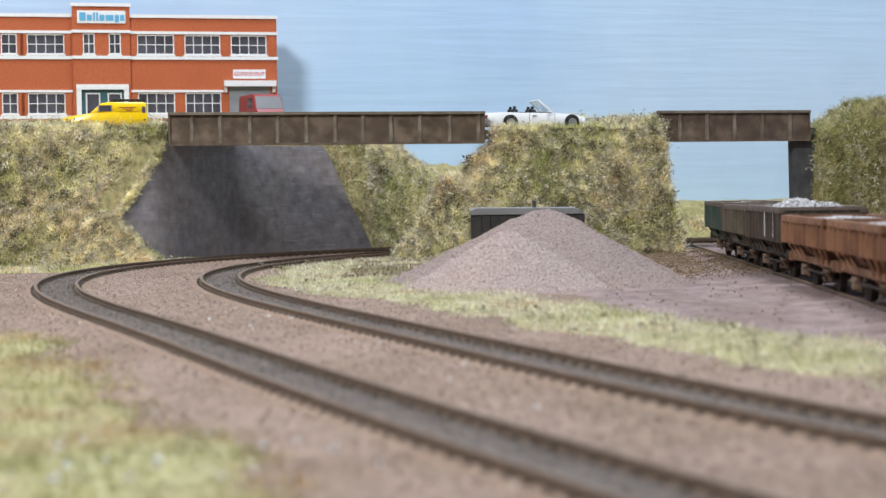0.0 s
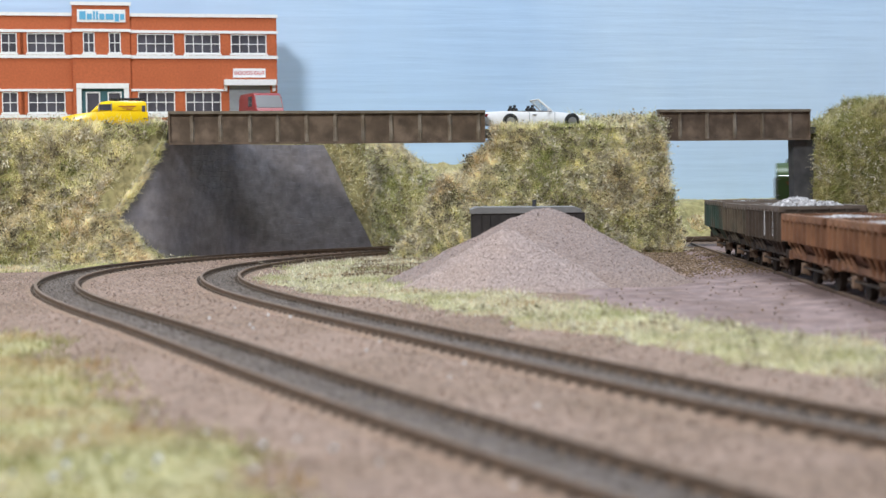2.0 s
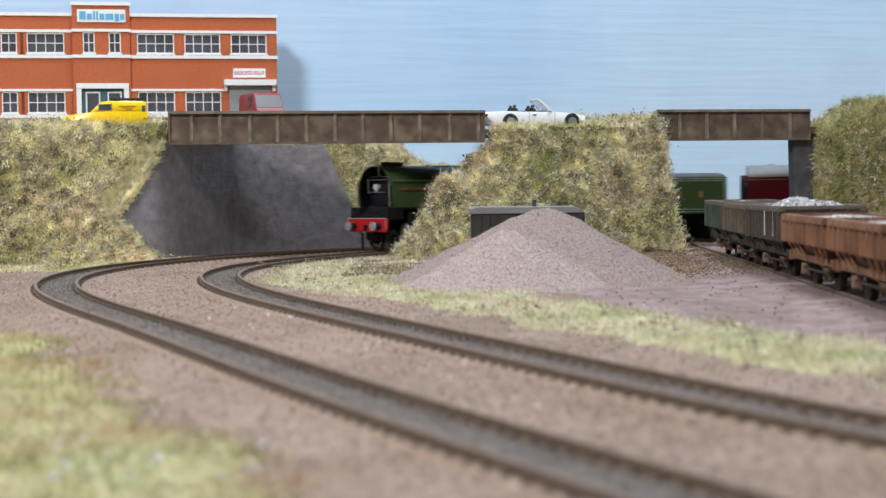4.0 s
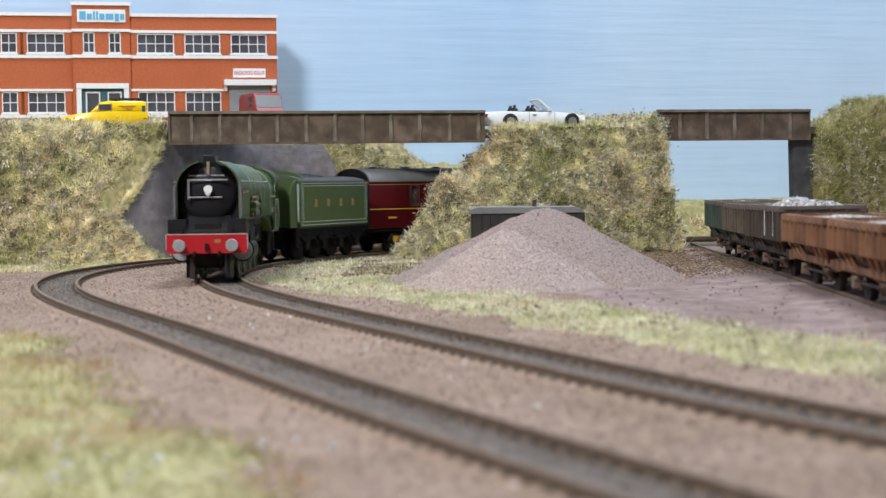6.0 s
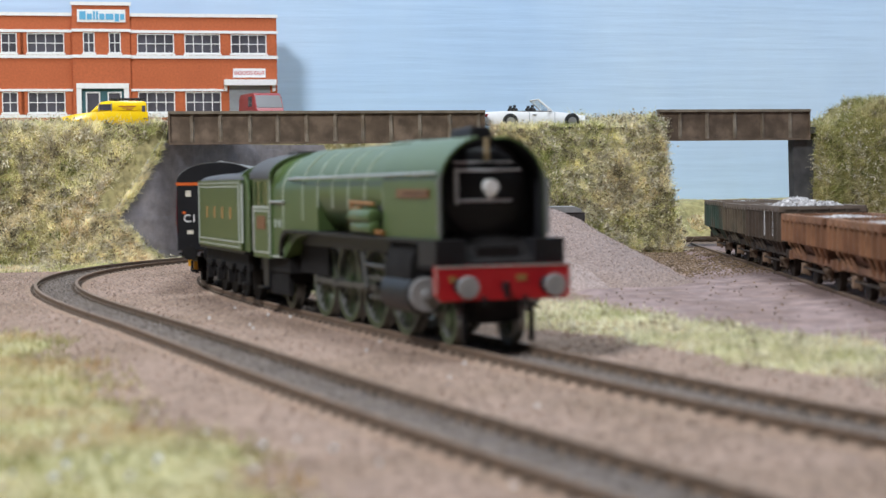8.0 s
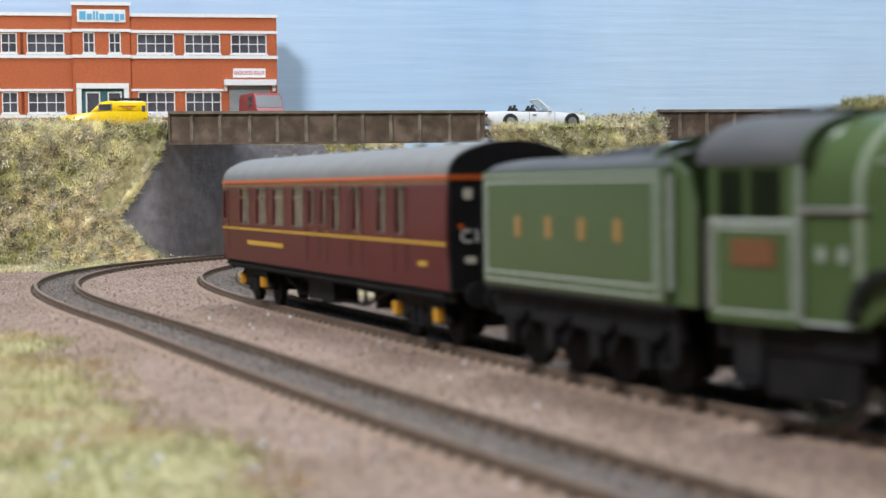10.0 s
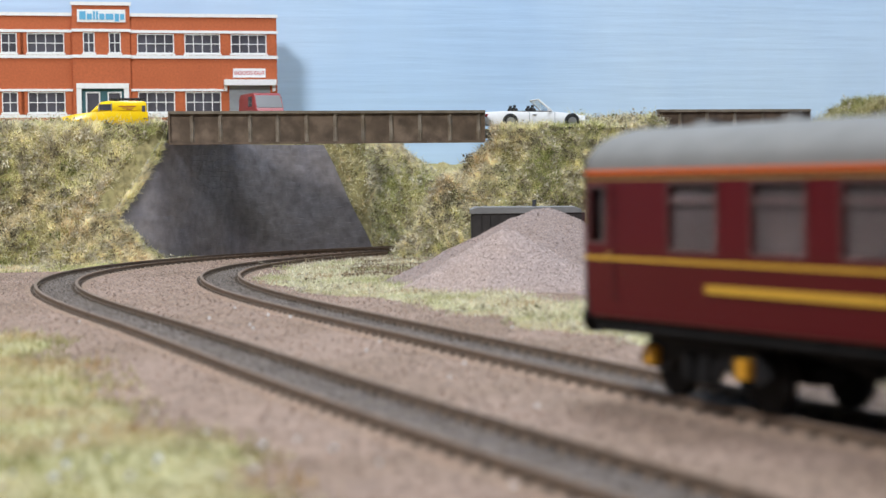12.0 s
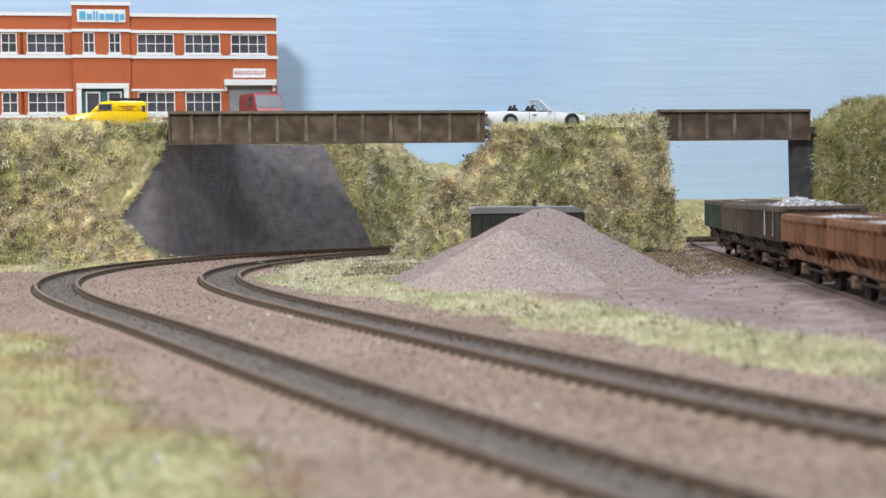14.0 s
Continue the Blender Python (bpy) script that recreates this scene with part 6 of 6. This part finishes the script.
def build_tender():
    t = thing("locomotive_tender", Matrix(), "apple-green locomotive tender lined in white, loaded with coal", "tender")
    part("tank", boxes((-43, 43, -16.6, 16.6, 18.2, 43.0)), M_green, t, bevel=0.4)
    part("tank_top", body_loft([(-43, arch(16.2, 42.8, 43.2, 46.4, 14)), (28, arch(16.2, 42.8, 43.2, 46.6, 14)), (43, arch(15.6, 42.8, 43.4, 47.6, 14))]), M_cabroof, t, smooth=True)
    bm = bmesh.new()
    bmesh.ops.create_grid(bm, x_segments=30, y_segments=14, size=1)
    for v in bm.verts:
        x, y = v.co.x, v.co.y
        v.co = Vector((x * 24 + 10, y * 11, 45.4 + 2.6 * (1 - x * x) * (1 - y * y) + 0.7 * noise.noise(Vector((x * 9, y * 6, 3)))))
    part("coal", bm, M_coal, t)
    for s in (-1, 1):
        side = part("side_sheet", boxes((-43.6, 43.6, s * 16.8 - 0.25, s * 16.8 + 0.25, 18.4, 43.4)), M_green, t)
        lined_panel(side, -41.5, 39.5, 21.0, 41.2, s * 17.1, 0.38, M_lining)
        lined_panel(side, -42.9, 41.0, 19.2, 42.6, s * 17.1, 0.35, M_lining)
        for x in (24, 8, -8, -24):
            part("gold_letter_bar", boxes((x - 1.5, x + 1.5, s * 17.12 - 0.08, s * 17.12 + 0.08, 29.2, 33.6)), M_gold, side)
        part("grab_rail", rods(((45.0, s * 16.8, 21), (45.0, s * 16.8, 42), 0.45)), M_lining, t)
        frame_ = part("outside_frame", extrude_profile([(-44, 17.8), (44, 17.8), (44, 11)] + [p for x in (32, 10.7, -10.7, -32) for p in ((x + 7.5, 11), (x + 4, 6), (x - 4, 6), (x - 7.5, 11))] + [(-44, 11)], s * 13.4 - 0.5, s * 13.4 + 0.5, "y"), M_chassis, t)
        for x in (32, 10.7, -10.7, -32):
            part("axle_box", boxes((x - 2.2, x + 2.2, s * 14.6 - 1.2, s * 14.6 + 1.2, 5.6, 10.2)), M_chassis, frame_, bevel=0.3)
            part("leaf_spring", boxes((x - 6.5, x + 6.5, s * 14.4 - 0.8, s * 14.4 + 0.8, 11.6, 12.8), (x - 4.5, x + 4.5, s * 14.4 - 0.8, s * 14.4 + 0.8, 10.6, 11.6)), M_chassis, frame_)
        part("step", boxes((39, 44, s * 15 - 1.4, s * 15 + 1.4, 6.2, 6.9), (40, 43.4, s * 14.2 - 0.3, s * 14.2 + 0.3, 6.2, 17)), M_chassis, t)
        part("buffer", rods(((-44, s * 11.5, 14), (-49, s * 11.5, 14), 1.4), ((-48.6, s * 11.5, 14), (-49.6, s * 11.5, 14), 3.0), seg=18), M_chassis, t)
    part("front_plate", boxes((43, 44.2, -15.8, 15.8, 18, 45.5)), M_green, t)
    for s in (-1, 1):
        part("front_wing", extrude_profile([(44, 18.2), (53, 18.2), (53, 36), (50, 42), (44, 45)], s * 15.6 - 0.3, s * 15.6 + 0.3, "y"), M_green, t)
    part("bulkhead", body_loft([(34, arch(15.4, 42, 43.4, 49.6, 14)), (35, arch(15.4, 42, 43.4, 49.6, 14))]), M_green, t)
    part("footplate", boxes((-45, 46, -16.4, 16.4, 17.2, 18.2)), M_black, t)
    part("inner_frame", boxes((-43, 44, -6, 6, 6, 17.2)), M_chassis, t)
    part("drawbar", boxes((44, 62, -2, 2, 9, 10.4)), M_chassis, t)
    for x in (32, 10.7, -10.7, -32):
        a = axle_part(t, x, 7.8)
        part("wheelset", rods(((0, -9.3, 0), (0, -7.0, 0), 7.8), ((0, 9.3, 0), (0, 7.0, 0), 7.8), seg=26), M_chassis, a)
    return t


COACH_WINDOWS = [(-118.4, -113.2), (-92.8, -79.0), (-69.2, -55.6), (-46.7, -32.6), (-22.4, -9.0), (-2.7, 3.2), (10.4, 16.2), (21.9, 30.0), (43.2, 49.6), (65.4, 73.2), (81.2, 87.5)]


def build_bogie(coach_, x):
    b = part("bogie", boxes((-21, 21, -3, 3, 5, 8), (-4, 4, -13, 13, 7, 11)), M_chassis, coach_, m=pose(x * MM, 0, 0))
    for s in (-1, 1):
        part("side_frame", extrude_profile([(-22, 7.0), (-18, 11.4), (18, 11.4), (22, 7.0), (20, 5.6), (12, 5.6), (8, 8.2), (5, 4.2), (-5, 4.2), (-8, 8.2), (-12, 5.6), (-20, 5.6)], s * 12.6 - 0.7, s * 12.6 + 0.7, "y"), M_chassis, b)
        for q in (-16, 16):
            part("axle_box", boxes((q - 1.7, q + 1.7, s * 14.0 - 0.9, s * 14.0 + 0.9, 6.4, 9.8)), M_axlebox, b, "bright yellow axlebox cover", bevel=0.35)
        part("coil_spring", rods(((-3, s * 13.4, 4.6), (-3, s * 13.4, 9.4), 1.4), ((3, s * 13.4, 4.6), (3, s * 13.4, 9.4), 1.4)), M_chassis, b)
    for q in (-16, 16):
        a = part("wheelset", rods(((0, -9.3, 0), (0, -7.0, 0), 6.1), ((0, 9.3, 0), (0, 7.0, 0), 6.1), ((0, -12, 0), (0, 12, 0), 1.0), seg=24), M_chassis, b, m=pose(q * MM, 0, 6.1 * MM))
        spinners.append((a, q, 6.1))
    return b


def build_coach():
    t = thing("passenger_coach", Matrix(), "maroon brake passenger coach with grey roof and gold lining", "coach")
    H, zb, zw0, zw1, zg = 120, 15.0, 28.2, 40.2, 43.0
    for s in (-1, 1):
        bm = bmesh.new()
        holes = [(a, b, zw0 if b - a > 6 else 29.4, zw1 if b - a > 6 else 39.6) for a, b in COACH_WINDOWS]
        wall_with_holes(bm, -H, H, zb, zg, holes, s * 17.0 - 0.5, s * 17.0 + 0.5)
        for v in bm.verts:
            if v.co.z < 24:
                v.co.y -= s * (24 - v.co.z) ** 2 * 0.010
            elif v.co.z > 36:
                v.co.y -= s * (v.co.z - 36) * 0.10
        side = part("side", bm, M_maroon, t)
        for a, b, c, d in holes:
            w = part("window", boxes((a - 0.35, b + 0.35, s * 17.45 - 0.12, s * 17.45 + 0.12, c - 0.4, c), (a - 0.35, b + 0.35, s * 17.35 - 0.12, s * 17.35 + 0.12, d, d + 0.4), (a - 0.35, a, s * 17.45 - 0.12, s * 17.45 + 0.12, c, d), (b, b + 0.35, s * 17.45 - 0.12, s * 17.45 + 0.12, c, d)), M_framegrey, side)
            part("pane", boxes((a, b, s * 16.9 - 0.12, s * 16.9 + 0.12, c, d)), M_glass, w)
            if b - a > 7:
                part("sliding_vent", boxes((a, b, s * 17.25 - 0.1, s * 17.25 + 0.1, d - 3.2, d - 2.8)), M_framegrey, w)
        part("waist_line", boxes((-H, H, s * 17.56 - 0.06, s * 17.56 + 0.06, 25.9, 26.6)), M_goldbright, side)
        part("cornice_line", boxes((-H, H, s * 16.86 - 0.5, s * 16.86 + 0.5, 42.1, 43.0)), M_orange if s < 0 else M_maroon, side, "orange lining below the gutter" if s < 0 else "")
        part("cornice_line", boxes((-H, H, s * 17.0 - 0.2, s * 17.0 + 0.32, 41.0, 41.45)), M_gold, side)
        part("lettering_bar", boxes((-82, -34, s * 17.42 - 0.06, s * 17.42 + 0.06, 20.9, 22.4)), M_goldbright, side)
        part("lettering_bar", boxes((99, 105.5, s * 17.38 - 0.06, s * 17.38 + 0.06, 20.4, 21.6)), M_goldbright, side)
        for x in (-110, -4.4, 9.0, 18, 40, 52, 80, 90):
            part("door_seam", boxes((x - 0.12, x + 0.12, s * 17.5 - 0.05, s * 17.5 + 0.05, 18, 40)), M_chassis, side)
        for x in (-111.5, 5.4, 17.4, 51, 79):
            part("door_handle", boxes((x - 0.8, x + 0.8, s * 17.7 - 0.2, s * 17.7 + 0.2, 26.9, 27.5)), M_gold, side)
        part("solebar", boxes((-H + 1, H - 1, s * 14.6 - 0.8, s * 14.6 + 0.8, 12.0, 15.2)), M_chassis, t)
        part("foot_board", boxes((-H + 3, H - 3, s * 16.0 - 0.9, s * 16.0 + 0.9, 13.0, 13.6)), M_chassis, t)
        part("truss_rod", rods(((-62, s * 11, 12.5), (-34, s * 11, 6.4), 0.5), ((-34, s * 11, 6.4), (34, s * 11, 6.4), 0.5), ((34, s * 11, 6.4), (62, s * 11, 12.5), 0.5), ((-34, s * 11, 6.4), (-34, s * 11, 12.5), 0.5), ((34, s * 11, 6.4), (34, s * 11, 12.5), 0.5)), M_chassis, t)
    part("battery_box", boxes((-20, 8, -13, -5, 5.4, 12.5)), M_chassis, t, bevel=0.3)
    part("battery_box", boxes((-8, 20, 5, 13, 5.4, 12.5)), M_chassis, t, bevel=0.3)
    part("vacuum_cylinder", rods(((38, -6, 5.5), (38, -6, 12.5), 3.0), ((46, 6, 5.5), (46, 6, 12.5), 3.0), seg=18), M_chassis, t)
    roof = part("roof", shell(arch(17.0, 42.9, 43.2, 51.3, 26, 0.9), -H, H, 0.8), (M_roof, M_inside), t, smooth=True)
    for i in range(9):
        x = -104 + i * 26
        part("roof_ventilator", body_loft([(x - 2.4, arch(1.4, 50.2, 51.4, 52.2, 8)), (x + 2.4, arch(1.4, 50.2, 51.4, 52.2, 8))]), M_roof, roof, smooth=True)
    part("floor", boxes((-H + 1, H - 1, -16, 16, 14.6, 16)), M_inside, t)
    # added sheets close behind the panes give the windows their dim tone
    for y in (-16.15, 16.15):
        part("window_blind", boxes((-H + 4, H - 4, y - 0.2, y + 0.2, 16.2, 42)), M_window_backing, t)
    for x in (-104, -72, -49, -26, 6, 35, 92):
        part("cross_partition", boxes((x - 0.4, x + 0.4, -15.8, 15.8, 16, 42)), M_inside, t)
    for x in (-98, -78, -66, -54.5, -43, -31.5, -20, -8):
        part("seat", boxes((x - 3, x + 3, -15.4, 2.4, 16, 22), (x - 1, x + 1, -15.4, 2.4, 22, 31)), M_inside, t, bevel=0.5)
    part("centre_girder", boxes((-H + 4, H - 4, -4, 4, 9, 14)), M_chassis, t)
    for e in (-1, 1):
        end = part("end", body_loft([(e * (H - 0.2), arch(16.9, zb, 43.2, 51.2, 22)), (e * (H + 1.0), arch(16.9, zb, 43.2, 51.2, 22))]), M_black, t, "black coach end")
        part("edge_line", boxes((e * (H + 1.0) - 0.2, e * (H + 1.0) + 0.2, -16.9, 16.9, 41.8, 43.0)), M_orange, end)
        part("gangway", body_loft([(e * (H + 1), arch(6.6, 14, 40, 44.6, 12)), (e * (H + 5.5), arch(6.2, 14, 40, 44.2, 12))]), M_chassis, end, bevel=0.3)
        for y, z, w, h in ((12.2, 38.4, 2.2, 2.6), (11.6, 22.4, 2.6, 1.6), (-12.2, 38.4, 2.2, 2.6)):
            part("end_plate", boxes((e * (H + 1.1) - 0.15, e * (H + 1.1) + 0.15, y * -e - w / 2, y * -e + w / 2, z - h / 2, z + h / 2)), M_plate_white, end)
        if e > 0:
            flat_text("C1", 4.6, M_white, end, Matrix.Translation(((H + 1.25) * MM, -11.6 * MM, 28.0 * MM)) @ pose(0, 0, 0, 90, 0, 90), "end_lettering")
        part("lamp_bracket", boxes((e * (H + 1.2) - 0.3, e * (H + 1.2) + 0.3, -14.6, -13.4, 30, 31)), M_orange, end)
        for y in (-11.5, 11.5):
            part("buffer", rods(((e * (H + 0.5), y, 14), (e * (H + 5), y, 14), 1.4), ((e * (H + 4.6), y, 14), (e * (H + 5.8), y, 14), 3.0), seg=18), M_chassis, t)
    bogies = [build_bogie(t, x) for x in (88, -88)]
    return t, bogies


M_steelgrey = mat("grey_steel", (0.24, 0.25, 0.25), 0.4, 0.6, var=0.15, scale=150)
M_brassdull = mat("dull_brass", (0.45, 0.36, 0.22), 0.4, 0.5, var=0.1)
M_rodsteel = mat("oily_rod_steel", (0.10, 0.10, 0.095), 0.4, 0.6, var=0.2)
M_framegrey = mat("window_frame_grey", (0.15, 0.085, 0.08), 0.4, 0.2, var=0.1)
M_plate_white = mat("off_white_plate", (0.62, 0.58, 0.48), 0.6, var=0.1)

loco, loco_rods = build_locomotive()
loco_spin = list(spinners)
spinners.clear()
tender = build_tender()
tender_spin = list(spinners)
spinners.clear()
coach, bogies = build_coach()
coach_spin = list(spinners)
STEPS = 420


def two_point(s_front, s_back):
    """Pose of a vehicle whose two pivots run on line b; its x axis points the way it goes."""
    x0, y0, _ = line_b.at(s_front)
    x1, y1, _ = line_b.at(s_back)
    return (x0 + x1) / 2, (y0 + y1) / 2, math.atan2(y0 - y1, x0 - x1)


def motions():
    times = [i / 30 for i in range(STEPS + 1)]
    front = [front_at(t) for t in times]
    rows = [[], [], []]
    turns = [[], []]
    for t, s in zip(times, front):
        x, y, a = two_point(s + 50, s + 140)
        rows[0].append((t, at(x + 95 * math.cos(a), y + 95 * math.sin(a), 0, math.degrees(a))))
        x, y, a = two_point(s + 248 - 28, s + 248 + 28)
        rows[1].append((t, at(x, y, 0, math.degrees(a))))
        x, y, a = two_point(s + 435 - 88, s + 435 + 88)
        rows[2].append((t, at(x, y, 0, math.degrees(a))))
        for k, (o, px) in enumerate(((-88, 88), (88, -88))):
            th = line_b.at(s + 435 + o)[2] + math.pi
            d = (math.degrees(th - a) + 180) % 360 - 180
            turns[k].append((t, pose(px * MM, 0, 0, 0, 0, d)))
    for ob, r in zip((loco, tender, coach), rows):
        walk(ob, r)
    for ob, r in zip(bogies, turns):
        walk(ob, r)
    for ob, x, r in loco_spin + tender_spin + coach_spin:
        walk(ob, [(t, pose(x * MM, 0, r * MM, 0, math.degrees(-s / r), 0)) for t, s in zip(times, front)])
    for i, ob in enumerate(loco_rods):
        out = []
        for t, s in zip(times, front):
            a = -s / R_DRIVE
            dx, dz = CRANK * math.cos(a), -CRANK * math.sin(a)
            if i % 2 == 0:
                out.append((t, pose(dx * MM, 0, (R_DRIVE + dz) * MM)))
            else:
                big = (DRIVERS[2] + dx, R_DRIVE + dz)
                lift = math.asin((12.4 - big[1]) / 40)
                small = (big[0] + 40 * math.cos(lift), 12.4)
                out.append((t, pose(small[0] * MM, 0, small[1] * MM, 0, -math.degrees(lift), 0)))
        walk(ob, out)


motions()
